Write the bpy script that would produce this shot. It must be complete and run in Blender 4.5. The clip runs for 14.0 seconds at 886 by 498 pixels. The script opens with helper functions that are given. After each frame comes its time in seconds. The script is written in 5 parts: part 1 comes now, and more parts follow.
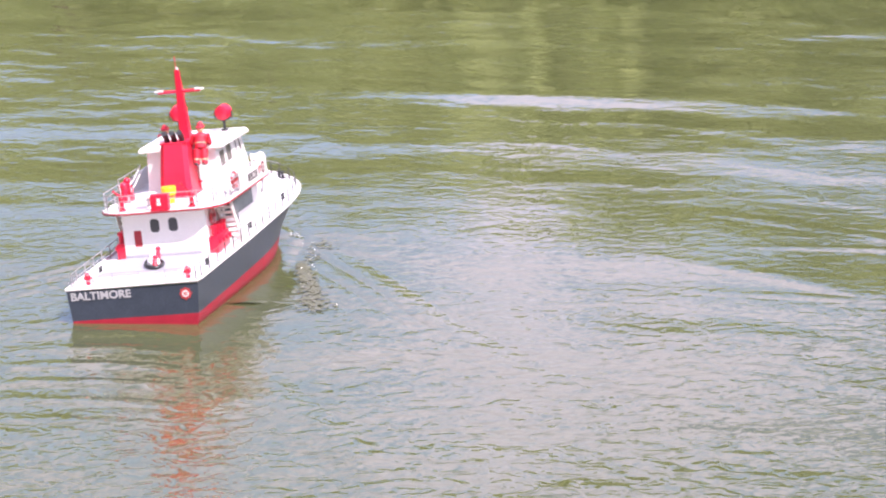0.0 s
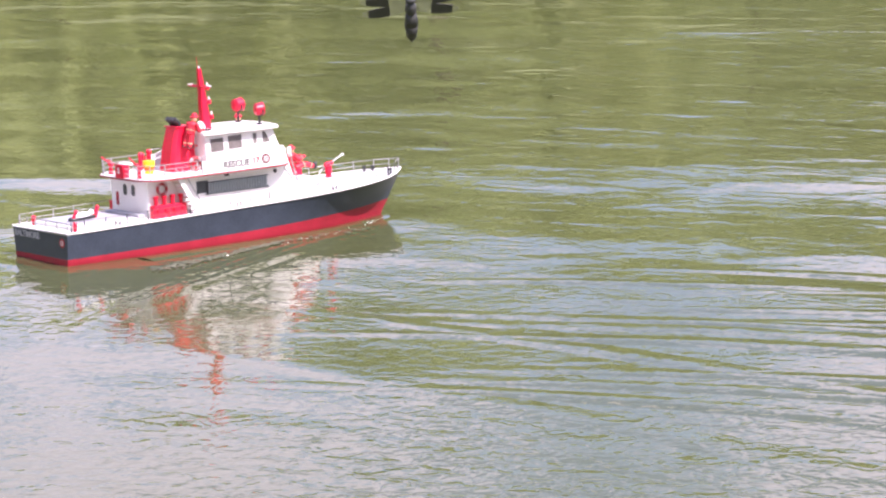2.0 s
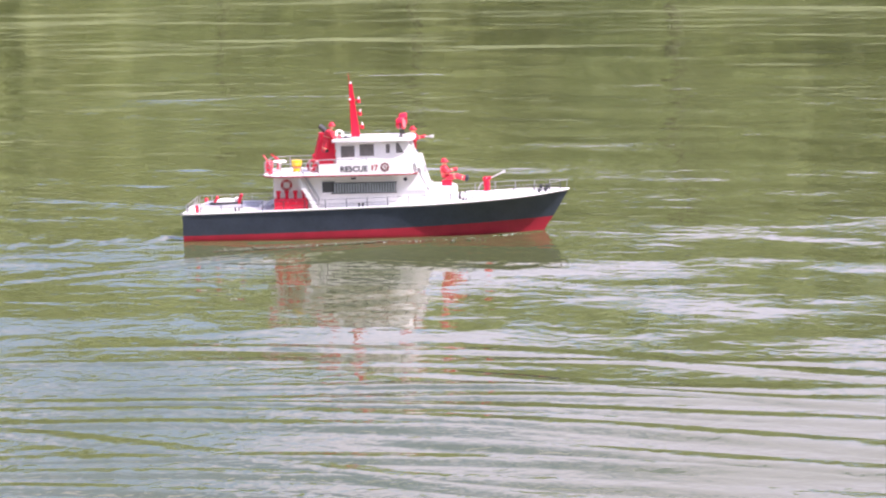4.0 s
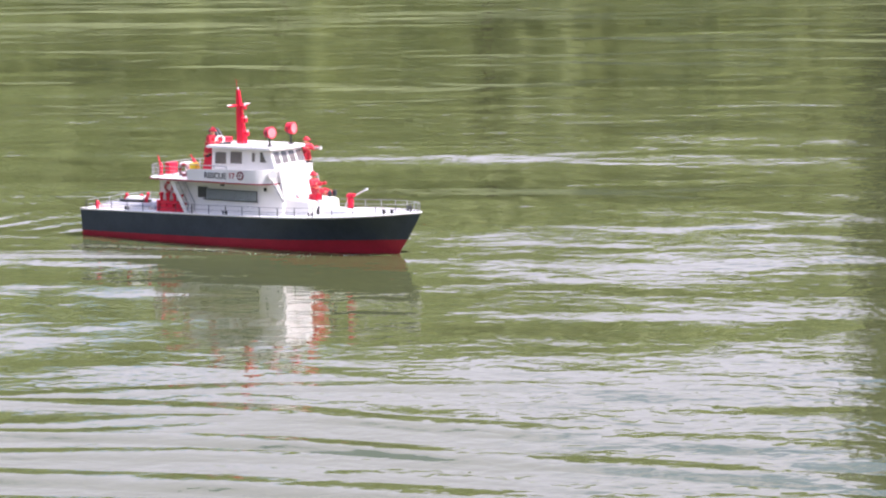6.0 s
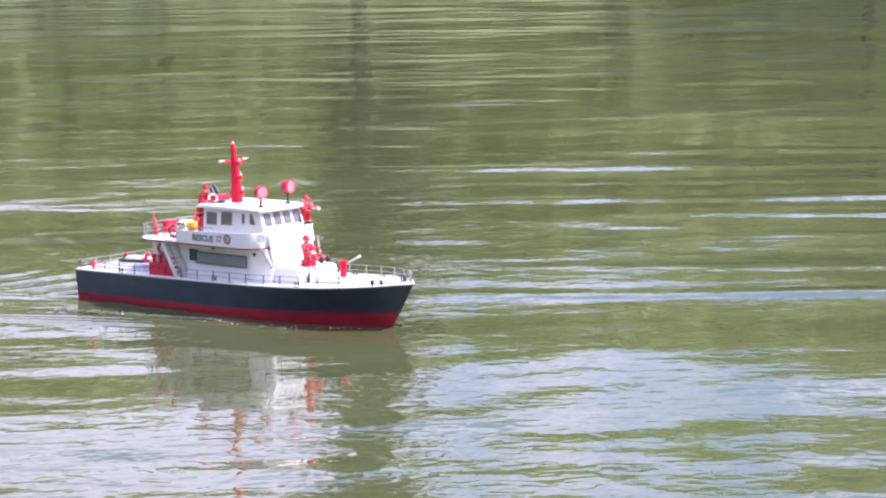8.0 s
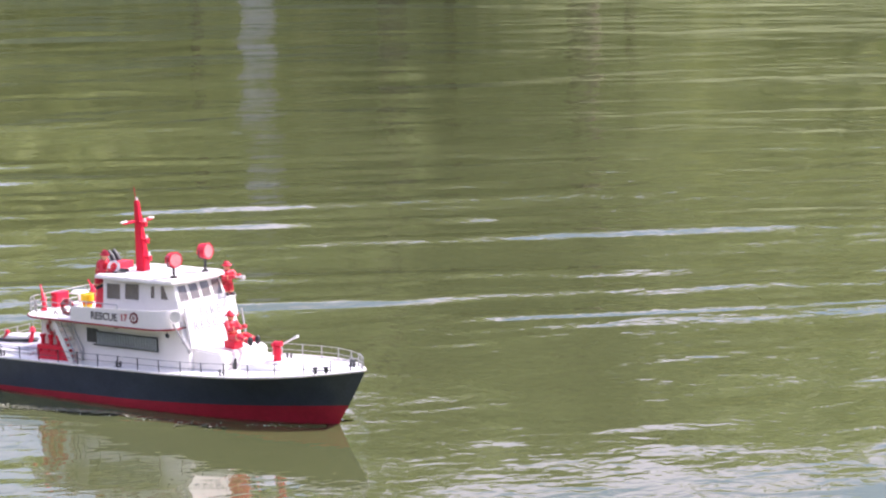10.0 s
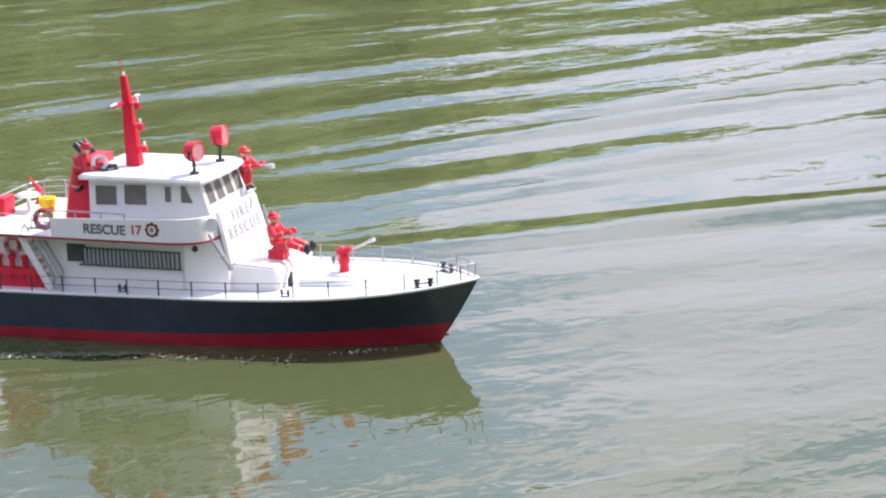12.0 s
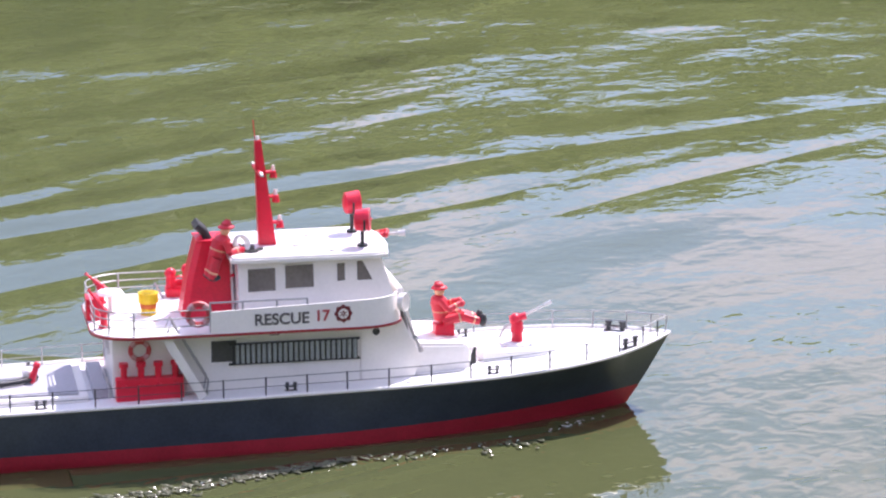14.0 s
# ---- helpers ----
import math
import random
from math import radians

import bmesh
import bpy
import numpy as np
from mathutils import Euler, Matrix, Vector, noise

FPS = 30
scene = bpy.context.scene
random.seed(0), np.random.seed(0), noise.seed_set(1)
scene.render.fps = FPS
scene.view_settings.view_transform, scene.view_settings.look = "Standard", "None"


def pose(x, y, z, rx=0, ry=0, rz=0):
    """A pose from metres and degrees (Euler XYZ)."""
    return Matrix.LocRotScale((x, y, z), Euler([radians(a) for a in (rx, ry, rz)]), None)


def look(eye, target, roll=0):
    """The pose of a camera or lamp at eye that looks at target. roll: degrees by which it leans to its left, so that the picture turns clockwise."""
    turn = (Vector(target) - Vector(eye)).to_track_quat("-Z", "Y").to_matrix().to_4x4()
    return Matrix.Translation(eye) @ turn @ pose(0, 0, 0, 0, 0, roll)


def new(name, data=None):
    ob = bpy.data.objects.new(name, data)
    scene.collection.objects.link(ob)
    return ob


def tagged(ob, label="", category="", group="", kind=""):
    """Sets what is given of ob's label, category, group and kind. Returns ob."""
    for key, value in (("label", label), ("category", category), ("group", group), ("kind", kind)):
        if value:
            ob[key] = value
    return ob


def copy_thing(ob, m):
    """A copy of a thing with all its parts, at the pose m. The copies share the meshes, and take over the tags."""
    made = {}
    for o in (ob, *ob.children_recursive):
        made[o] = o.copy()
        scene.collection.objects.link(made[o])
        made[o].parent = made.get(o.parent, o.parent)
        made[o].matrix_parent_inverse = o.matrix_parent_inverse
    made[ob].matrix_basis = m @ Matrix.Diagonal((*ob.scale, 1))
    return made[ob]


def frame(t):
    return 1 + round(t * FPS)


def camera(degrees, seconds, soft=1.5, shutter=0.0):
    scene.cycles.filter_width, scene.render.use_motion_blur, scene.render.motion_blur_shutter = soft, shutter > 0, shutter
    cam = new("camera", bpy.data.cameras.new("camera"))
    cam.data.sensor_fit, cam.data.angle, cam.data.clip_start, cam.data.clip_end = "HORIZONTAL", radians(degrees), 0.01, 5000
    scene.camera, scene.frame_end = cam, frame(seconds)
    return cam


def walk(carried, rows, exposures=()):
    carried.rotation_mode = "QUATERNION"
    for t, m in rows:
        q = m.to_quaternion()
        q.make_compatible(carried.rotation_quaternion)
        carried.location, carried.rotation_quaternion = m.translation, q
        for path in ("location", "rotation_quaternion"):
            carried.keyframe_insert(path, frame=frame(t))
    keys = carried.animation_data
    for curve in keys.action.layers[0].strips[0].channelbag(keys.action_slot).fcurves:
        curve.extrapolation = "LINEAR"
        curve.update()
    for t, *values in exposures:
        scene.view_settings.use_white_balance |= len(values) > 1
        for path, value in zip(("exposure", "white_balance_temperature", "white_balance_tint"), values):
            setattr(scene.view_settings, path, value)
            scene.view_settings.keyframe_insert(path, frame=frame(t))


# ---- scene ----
EYE = (0.0, 0.0, 0.839)
cam = camera(18.4, 14.0, soft=2.2)
VIEW = [  # seconds, heading, pitch and roll of the camera in degrees
    (0, 130.70, -10.75, -1.77), (0.5, 128.50, -9.96, -1.41), (1, 125.46, -9.78, -1.98),
    (1.5, 123.31, -8.95, -1.82), (2, 120.94, -9.47, -1.24), (2.5, 118.04, -9.34, -1.08),
    (3, 115.80, -9.24, -0.03), (3.5, 112.84, -9.17, -1.17), (4, 109.81, -8.39, -1.34),
    (4.2, 108.55, -8.13, -1.79), (4.7, 104.75, -7.86, -2.11), (5.2, 100.38, -8.00, -1.53),
    (5.7, 96.29, -8.26, -0.82), (6.3, 92.89, -8.31, -0.91), (6.5, 92.22, -8.22, -1.28),
    (7, 90.00, -8.55, -0.76), (7.5, 85.62, -8.38, -1.17), (8, 82.95, -7.64, -0.61),
    (8.5, 80.60, -7.52, -0.89), (9, 76.26, -7.91, -1.50), (9.2, 74.97, -7.73, -1.14),
    (9.7, 71.36, -7.53, -0.52), (10.2, 67.34, -7.63, -0.25), (10.7, 63.36, -7.98, -0.35),
    (11.3, 59.30, -8.66, -0.96), (11.5, 58.20, -8.94, -1.28), (12, 51.55, -12.26, -2.04),
    (12.5, 43.38, -12.15, -0.51), (13, 39.11, -12.06, -0.96), (13.5, 33.55, -11.86, -1.08),
    (14, 28.25, -12.16, -1.20),
]

COURSE = [  # seconds, x, y, heel, trim, heading of the boat
    (0, -3.101, 3.030, -4.37, -0.37, 120.25), (0.5, -3.179, 3.294, -3.19, -0.70, 107.53), (1, -3.201, 3.610, -4.45, -0.22, 93.04),
    (1.5, -3.181, 3.979, -2.47, -0.49, 81.08), (2, -3.054, 4.294, -1.39, -0.40, 68.78), (2.5, -2.890, 4.632, -1.04, -0.52, 56.35),
    (3, -2.681, 4.966, -2.18, -1.66, 43.23), (3.5, -2.428, 5.270, -2.26, -0.47, 32.00), (4, -2.151, 5.561, -1.29, -0.39, 17.00),
    (4.2, -2.021, 5.634, -1.22, -0.43, 11.75), (4.7, -1.683, 5.759, -1.17, -0.55, -1.27), (5.2, -1.343, 5.809, -1.22, -0.65, -13.62),
    (5.7, -1.019, 5.816, -1.14, -0.61, -23.95), (6.3, -0.659, 5.816, -0.59, -0.24, -31.85), (6.5, -0.542, 5.820, -0.27, -0.02, -33.22),
    (7, -0.249, 5.710, 0.42, -0.17, -38.27), (7.5, 0.029, 5.539, 0.23, -0.36, -43.45), (8, 0.290, 5.382, 0.25, -0.27, -47.80),
    (8.5, 0.535, 5.170, 0.98, -0.19, -51.60), (9, 0.747, 4.813, 1.23, 0.03, -55.46), (9.2, 0.838, 4.737, 0.52, -0.37, -56.20),
    (9.7, 1.053, 4.494, 0.58, -0.72, -57.54), (10.2, 1.251, 4.188, 2.51, -0.36, -58.32), (10.7, 1.434, 3.844, 4.27, 0.12, -58.94),
    (11.3, 1.638, 3.412, 3.24, -0.00, -60.01), (11.5, 1.703, 3.265, 1.83, -0.30, -60.50), (12, 1.872, 2.917, 1.87, 0.41, -59.32),
    (12.5, 2.042, 2.571, 1.83, -0.02, -58.03), (13, 2.204, 2.217, 1.64, -0.15, -57.14), (13.5, 2.358, 1.863, 0.49, -0.09, -53.07),
    (14, 2.537, 1.538, 0.59, 0.93, -50.44),
]


def aim(yaw, pitch, roll):
    a, p = radians(yaw), radians(pitch)
    way = Vector((math.cos(a) * math.cos(p), math.sin(a) * math.cos(p), math.sin(p)))
    return look(EYE, Vector(EYE) + way, roll)


walk(cam, [(t, aim(a, p, r)) for t, a, p, r in VIEW], 
     [(0, 0.79, 6450, 31), (1.5, 0.80, 6500, 31), (3, 0.84, 6250, 31), (4.2, 0.75, 6350, 28), (6.5, 0.70, 6100, 22), (7.5, 0.80, 5650, 25), (9, 0.88, 6300, 30),
      (11.5, 0.64, 6350, 17), (12.5, 0.61, 6000, 16), (13.25, 0.66, 6150, 21), (14, 0.68, 6150, 25)])

# ---------------------------------------------------------------- light
SUN_AZIMUTH, SUN_HEIGHT = -8.0, 54.5
world = bpy.data.worlds.new("sky")
scene.world = world
world.use_nodes = True
wn, wl = world.node_tree.nodes, world.node_tree.links
sky = wn.new("ShaderNodeTexSky")
sky.sky_type, sky.sun_disc = "NISHITA", False
sky.sun_elevation, sky.sun_rotation = radians(SUN_HEIGHT), radians(90 - SUN_AZIMUTH)
sky.dust_density = 0.6
wcoord = wn.new("ShaderNodeTexCoord")
wmap = wn.new("ShaderNodeMapping")
wmap.inputs["Scale"].default_value = (1, 1, 2.6)
cloud = wn.new("ShaderNodeTexNoise")
cloud.inputs["Scale"].default_value, cloud.inputs["Detail"].default_value, cloud.inputs["Roughness"].default_value = 3.4, 7, 0.55
cramp = wn.new("ShaderNodeValToRGB")
cramp.color_ramp.elements[0].position, cramp.color_ramp.elements[1].position = 0.490, 0.545
wmix = wn.new("ShaderNodeMix")
wmix.data_type = "RGBA"
wmix.inputs["B"].default_value = (6.9, 6.8, 8.0, 1)
wl.new(wcoord.outputs["Generated"], wmap.inputs["Vector"])
wl.new(wmap.outputs["Vector"], cloud.inputs["Vector"])
wl.new(cloud.outputs["Fac"], cramp.inputs["Fac"])
wl.new(cramp.outputs["Color"], wmix.inputs["Factor"])
wl.new(sky.outputs["Color"], wmix.inputs["A"])
wl.new(wmix.outputs["Result"], wn["Background"].inputs["Color"])
wn["Background"].inputs["Strength"].default_value = 0.15

sun_lamp = bpy.data.lights.new("sun", "SUN")
sun_lamp.energy, sun_lamp.angle, sun_lamp.color = 5.0, radians(0.6), (1.0, 0.955, 0.88)
sun = new("sun", sun_lamp)
sa, sh = radians(SUN_AZIMUTH), radians(SUN_HEIGHT)
sun.matrix_world = look((20 * math.cos(sa) * math.cos(sh), 20 * math.sin(sa) * math.cos(sh), 20 * math.sin(sh)), (0, 0, 0))


# ---------------------------------------------------------------- materials
def material(name, colour, rough=0.5, metal=0.0, vary=0.12, scale=60.0, bump=0.0, spec=0.5, coat=0.0, second=None):
    """Paint or another plain surface, with a fine and a coarse variation of its colour and its gloss."""
    m = bpy.data.materials.new(name)
    m.use_nodes = True
    n, l = m.node_tree.nodes, m.node_tree.links
    b = n["Principled BSDF"]
    co = n.new("ShaderNodeTexCoord")
    fine, wide = n.new("ShaderNodeTexNoise"), n.new("ShaderNodeTexNoise")
    fine.inputs["Scale"].default_value, fine.inputs["Detail"].default_value = scale * 5, 4
    wide.inputs["Scale"].default_value, wide.inputs["Detail"].default_value = scale * 0.6, 3
    both = n.new("ShaderNodeMath")
    both.operation = "MULTIPLY_ADD"
    both.inputs[1].default_value = 0.5
    half = n.new("ShaderNodeMath")
    half.operation = "MULTIPLY"
    half.inputs[1].default_value = 0.5
    l.new(co.outputs["Object"], fine.inputs["Vector"])
    l.new(co.outputs["Object"], wide.inputs["Vector"])
    l.new(fine.outputs["Fac"], half.inputs[0])
    l.new(wide.outputs["Fac"], both.inputs[0])
    l.new(half.outputs[0], both.inputs[2])
    ramp = n.new("ShaderNodeValToRGB")
    lo = second or [c * (1 - vary) for c in colour]
    hi = [min(1, c * (1 + vary)) for c in colour]
    ramp.color_ramp.elements[0].color, ramp.color_ramp.elements[1].color = (*lo, 1), (*hi, 1)
    ramp.color_ramp.elements[0].position, ramp.color_ramp.elements[1].position = 0.34, 0.66
    l.new(both.outputs[0], ramp.inputs["Fac"])
    l.new(ramp.outputs["Color"], b.inputs["Base Color"])
    gloss = n.new("ShaderNodeMapRange")
    gloss.inputs["To Min"].default_value, gloss.inputs["To Max"].default_value = rough * 0.85, min(1, rough * 1.2)
    l.new(wide.outputs["Fac"], gloss.inputs["Value"])
    l.new(gloss.outputs["Result"], b.inputs["Roughness"])
    b.inputs["Metallic"].default_value = metal
    b.inputs["Specular IOR Level"].default_value = spec
    b.inputs["Coat Weight"].default_value = coat
    if bump:
        bn = n.new("ShaderNodeBump")
        bn.inputs["Strength"].default_value, bn.inputs["Distance"].default_value = bump, 0.002
        l.new(fine.outputs["Fac"], bn.inputs["Height"])
        l.new(bn.outputs["Normal"], b.inputs["Normal"])
    return m


white_paint = material("white_paint", (0.82, 0.79, 0.765), 0.38, vary=0.04, bump=0.03)
deck_paint = material("deck_paint", (0.81, 0.80, 0.795), 0.5, vary=0.06, bump=0.05)
grey_cover = material("grey_cover", (0.36, 0.36, 0.40), 0.55, vary=0.08)
black_paint = material("black_paint", (0.046, 0.058, 0.080), 0.30, vary=0.22, bump=0.03)
red_bottom = material("red_bottom", (0.37, 0.018, 0.036), 0.45, vary=0.18, bump=0.03)
red_paint = material("red_paint", (0.70, 0.014, 0.045), 0.35, vary=0.12, bump=0.05)
figure_red = material("figure_red", (0.68, 0.018, 0.04), 0.5, scale=110, bump=0.2, second=(0.50, 0.03, 0.05))
figure_band = material("figure_band", (0.74, 0.44, 0.26), 0.5, scale=140, vary=0.3)
ring_band = material("ring_band", (0.55, 0.30, 0.31), 0.5, vary=0.2)
old_red = material("old_red", (0.46, 0.05, 0.055), 0.5, vary=0.2)
stripe_red = material("stripe_red", (0.33, 0.02, 0.03), 0.4)
dark_glass = material("dark_glass", (0.17, 0.15, 0.145), 0.15, vary=0.2, spec=0.6)
dark_metal = material("dark_metal", (0.03, 0.032, 0.034), 0.45, vary=0.3)
rail_metal = material("rail_metal", (0.055, 0.056, 0.06), 0.4, metal=0.3, vary=0.2)
pale_metal = material("pale_metal", (0.62, 0.61, 0.60), 0.35, metal=0.2, vary=0.1)
grey_metal = material("grey_metal", (0.36, 0.36, 0.365), 0.4, metal=0.3, vary=0.15)
grille_grey = material("grille_grey", (0.30, 0.33, 0.33), 0.5, vary=0.15)
yellow_paint = material("yellow_paint", (0.80, 0.55, 0.01), 0.4, vary=0.08)
orange_paint = material("orange_paint", (0.62, 0.14, 0.02), 0.45, vary=0.1)
black_letter = material("black_letter", (0.11, 0.10, 0.105), 0.5, vary=0.2)
red_letter = material("red_letter", (0.45, 0.07, 0.08), 0.5, vary=0.2)
pale_letter = material("pale_letter", (0.48, 0.48, 0.49), 0.5, vary=0.1)
grey_letter = material("grey_letter", (0.36, 0.36, 0.38), 0.5, vary=0.1)
lamp_glass = material("lamp_glass", (0.62, 0.26, 0.28), 0.08, vary=0.2, spec=0.8, coat=0.5)
grass = material("grass", (0.13, 0.15, 0.06), 0.9, vary=0.4, scale=0.35, second=(0.10, 0.12, 0.048))
pale_bark = material("pale_bark", (0.42, 0.41, 0.38), 0.8, vary=0.25, scale=1.5, bump=0.4)
bark = material("bark", (0.10, 0.075, 0.05), 0.9, vary=0.4, scale=2.0, bump=0.6)


def leaf_material(name, colour):
    """Leaves: part of the light goes through them."""
    m = material(name, colour, 0.6, vary=0.35, scale=0.5)
    n, l = m.node_tree.nodes, m.node_tree.links
    b = n["Principled BSDF"]
    thin, mix = n.new("ShaderNodeBsdfTranslucent"), n.new("ShaderNodeMixShader")
    l.new(b.inputs["Base Color"].links[0].from_socket, thin.inputs["Color"])
    mix.inputs["Fac"].default_value = 0.4
    l.new(b.outputs["BSDF"], mix.inputs[1])
    l.new(thin.outputs["BSDF"], mix.inputs[2])
    l.new(mix.outputs["Shader"], n["Material Output"].inputs["Surface"])
    return m


leaf_a = leaf_material("leaf_green", (0.305, 0.36, 0.125))
leaf_b = leaf_material("leaf_dark", (0.24, 0.285, 0.10))
leaf_c = leaf_material("leaf_yellow", (0.35, 0.395, 0.14))
leaf_d = leaf_material("leaf_cypress", (0.10, 0.115, 0.055))
leaf_e = leaf_material("leaf_deep", (0.23, 0.275, 0.10))
# this white also stands for sun sparkle on the bow wave
white_foam_glint = material("white_foam_glint", (0.78, 0.80, 0.78), 0.3, vary=0.1)
glint_water = material("glint_water", (0.11, 0.115, 0.075), 0.2, vary=0.1, scale=200)
glint_water.node_tree.nodes["Principled BSDF"].inputs["IOR"].default_value = 1.33
badge_red = material("badge_red", (0.16, 0.022, 0.028), 0.45, vary=0.2)
panel_dark = material("panel_dark", (0.06, 0.062, 0.065), 0.4, vary=0.2)
insect_dark = material("insect_dark", (0.05, 0.052, 0.05), 0.5, vary=0.3, scale=400)
insect_pale = material("insect_pale", (0.62, 0.64, 0.66), 0.4, vary=0.1, scale=400)
wing_clear = material("wing_clear", (0.5, 0.5, 0.45), 0.15, vary=0.1)
wing_clear.node_tree.nodes["Principled BSDF"].inputs["Alpha"].default_value = 0.2


GUST = (-2.3, 2.6, 2.6)   # middle and reach of the ruffled patch


def water_material():
    m = bpy.data.materials.new("pond_water")
    m.use_nodes = True
    n, l = m.node_tree.nodes, m.node_tree.links
    b = n["Principled BSDF"]
    b.inputs["IOR"].default_value = 1.33
    b.inputs["Roughness"].default_value = 0.035
    co = n.new("ShaderNodeTexCoord")
    co.name = "surface"
    murk = n.new("ShaderNodeTexNoise")
    murk.inputs["Scale"].default_value, murk.inputs["Detail"].default_value = 0.4, 3
    ramp = n.new("ShaderNodeValToRGB")
    ramp.color_ramp.elements[0].color, ramp.color_ramp.elements[1].color = (0.061, 0.071, 0.029, 1), (0.082, 0.093, 0.038, 1)
    l.new(co.outputs["Object"], murk.inputs["Vector"])
    l.new(murk.outputs["Fac"], ramp.inputs["Fac"])
    l.new(ramp.outputs["Color"], b.inputs["Base Color"])
    heights = None
    calm = n.new("ShaderNodeTexNoise")   # calmer and more ruffled patches
    calm.inputs["Scale"].default_value, calm.inputs["Detail"].default_value = 0.42, 3
    l.new(co.outputs["Object"], calm.inputs["Vector"])
    ruffle = n.new("ShaderNodeMapRange")
    ruffle.inputs["From Min"].default_value, ruffle.inputs["From Max"].default_value = 0.35, 0.65
    ruffle.inputs["To Min"].default_value, ruffle.inputs["To Max"].default_value = 0.34, 1.4
    l.new(calm.outputs["Fac"], ruffle.inputs["Value"])
    # long swell, wavelets and ripples: scale, height, length against width, turn, detail, whether patchy
    for scale, height, stretch, turn, detail, patchy in ((0.62, 0.036, 1.5, 8, 0.5, False), (1.7, 0.0165, 1.9, -6, 0.6, False), (4.2, 0.0066, 1.5, 9, 0.8, True), (12.0, 0.0019, 1.5, -4, 1.2, True), (38.0, 0.0007, 1.3, 12, 1.0, True)):
        mp = n.new("ShaderNodeMapping")
        mp.inputs["Rotation"].default_value = (0, 0, radians(turn))
        mp.inputs["Scale"].default_value = (1 / stretch, 1, 1)
        nz = n.new("ShaderNodeTexNoise")
        nz.inputs["Scale"].default_value, nz.inputs["Detail"].default_value, nz.inputs["Distortion"].default_value = scale, detail, 0.5
        l.new(co.outputs["Object"], mp.inputs["Vector"])
        l.new(mp.outputs["Vector"], nz.inputs["Vector"])
        value = nz.outputs["Fac"]
        if patchy:
            by = n.new("ShaderNodeMath")
            by.operation = "MULTIPLY"
            l.new(value, by.inputs[0])
            l.new(ruffle.outputs["Result"], by.inputs[1])
            value = by.outputs[0]
        mul = n.new("ShaderNodeMath")
        mul.operation = "MULTIPLY_ADD"
        mul.inputs[1].default_value, mul.inputs[2].default_value = height, 0.0
        l.new(value, mul.inputs[0])
        if heights:
            l.new(heights, mul.inputs[2])
        heights = mul.outputs[0]
    # a patch near the pier that the wind ruffles finely
    apart = n.new("ShaderNodeVectorMath")
    apart.operation = "DISTANCE"
    apart.inputs[1].default_value = (GUST[0], GUST[1], 0)
    gust = n.new("ShaderNodeMapRange")
    gust.interpolation_type = "SMOOTHSTEP"
    gust.inputs["From Min"].default_value, gust.inputs["From Max"].default_value = GUST[2], GUST[2] * 0.35
    gust.inputs["To Min"].default_value, gust.inputs["To Max"].default_value = 0.0, 1.0
    uneven = n.new("ShaderNodeMath")
    uneven.operation = "MULTIPLY"
    crisp = n.new("ShaderNodeTexNoise")
    crisp.inputs["Scale"].default_value, crisp.inputs["Detail"].default_value, crisp.inputs["Distortion"].default_value = 30.0, 2.0, 0.6
    blown = n.new("ShaderNodeMath")
    blown.operation = "MULTIPLY"
    raised = n.new("ShaderNodeMath")
    raised.operation = "MULTIPLY_ADD"
    raised.inputs[1].default_value = 0.0022
    l.new(co.outputs["Object"], apart.inputs[0])
    l.new(co.outputs["Object"], crisp.inputs["Vector"])
    l.new(apart.outputs["Value"], gust.inputs["Value"])
    l.new(gust.outputs["Result"], uneven.inputs[0])
    l.new(ruffle.outputs["Result"], uneven.inputs[1])
    l.new(uneven.outputs[0], blown.inputs[0])
    l.new(crisp.outputs["Fac"], blown.inputs[1])
    l.new(blown.outputs[0], raised.inputs[0])
    l.new(heights, raised.inputs[2])
    heights = raised.outputs[0]
    bn = n.new("ShaderNodeBump")
    bn.inputs["Strength"].default_value, bn.inputs["Distance"].default_value = 1.0, 1.0
    l.new(heights, bn.inputs["Height"])
    l.new(bn.outputs["Normal"], b.inputs["Normal"])
    return m


pond_water = water_material()


# ---------------------------------------------------------------- mesh helpers
def mesh_of(name, bm, mat, smooth=False):
    me = bpy.data.meshes.new(name)
    bmesh.ops.recalc_face_normals(bm, faces=bm.faces)
    bm.to_mesh(me)
    bm.free()
    me.materials.append(mat)
    if smooth:
        me.shade_smooth()
        me.set_sharp_from_angle(angle=radians(38))
    return me


MIDSHIP = 0.42


def part(name, bm, mat, parent, label="", smooth=False):
    """One mesh under the boat or under one of its parts; x runs forward from the transom."""
    bmesh.ops.translate(bm, verts=bm.verts, vec=(-MIDSHIP, 0, 0))
    ob = new(name, mesh_of(name, bm, mat, smooth))
    ob.parent = parent
    if label:
        ob["label"] = label
    return ob


def box(bm, x0, x1, y0, y1, z0, z1, bevel=0.0):
    made = bmesh.ops.create_cube(bm, size=1, matrix=Matrix.Translation(((x0 + x1) / 2, (y0 + y1) / 2, (z0 + z1) / 2)) @ Matrix.Diagonal((x1 - x0, y1 - y0, z1 - z0, 1)))
    if bevel:
        edges = list({e for v in made["verts"] for e in v.link_edges})
        bmesh.ops.bevel(bm, geom=edges, offset=bevel, segments=2, affect="EDGES", profile=0.6)
    return bm


def tube(bm, a, b, r0, r1=None, n=8):
    a, b = Vector(a), Vector(b)
    turn = (b - a).to_track_quat("Z", "Y").to_matrix().to_4x4()
    bmesh.ops.create_cone(bm, cap_ends=True, segments=n, radius1=r0, radius2=r0 if r1 is None else r1, depth=(b - a).length,
                          matrix=Matrix.Translation((a + b) / 2) @ turn)
    return bm


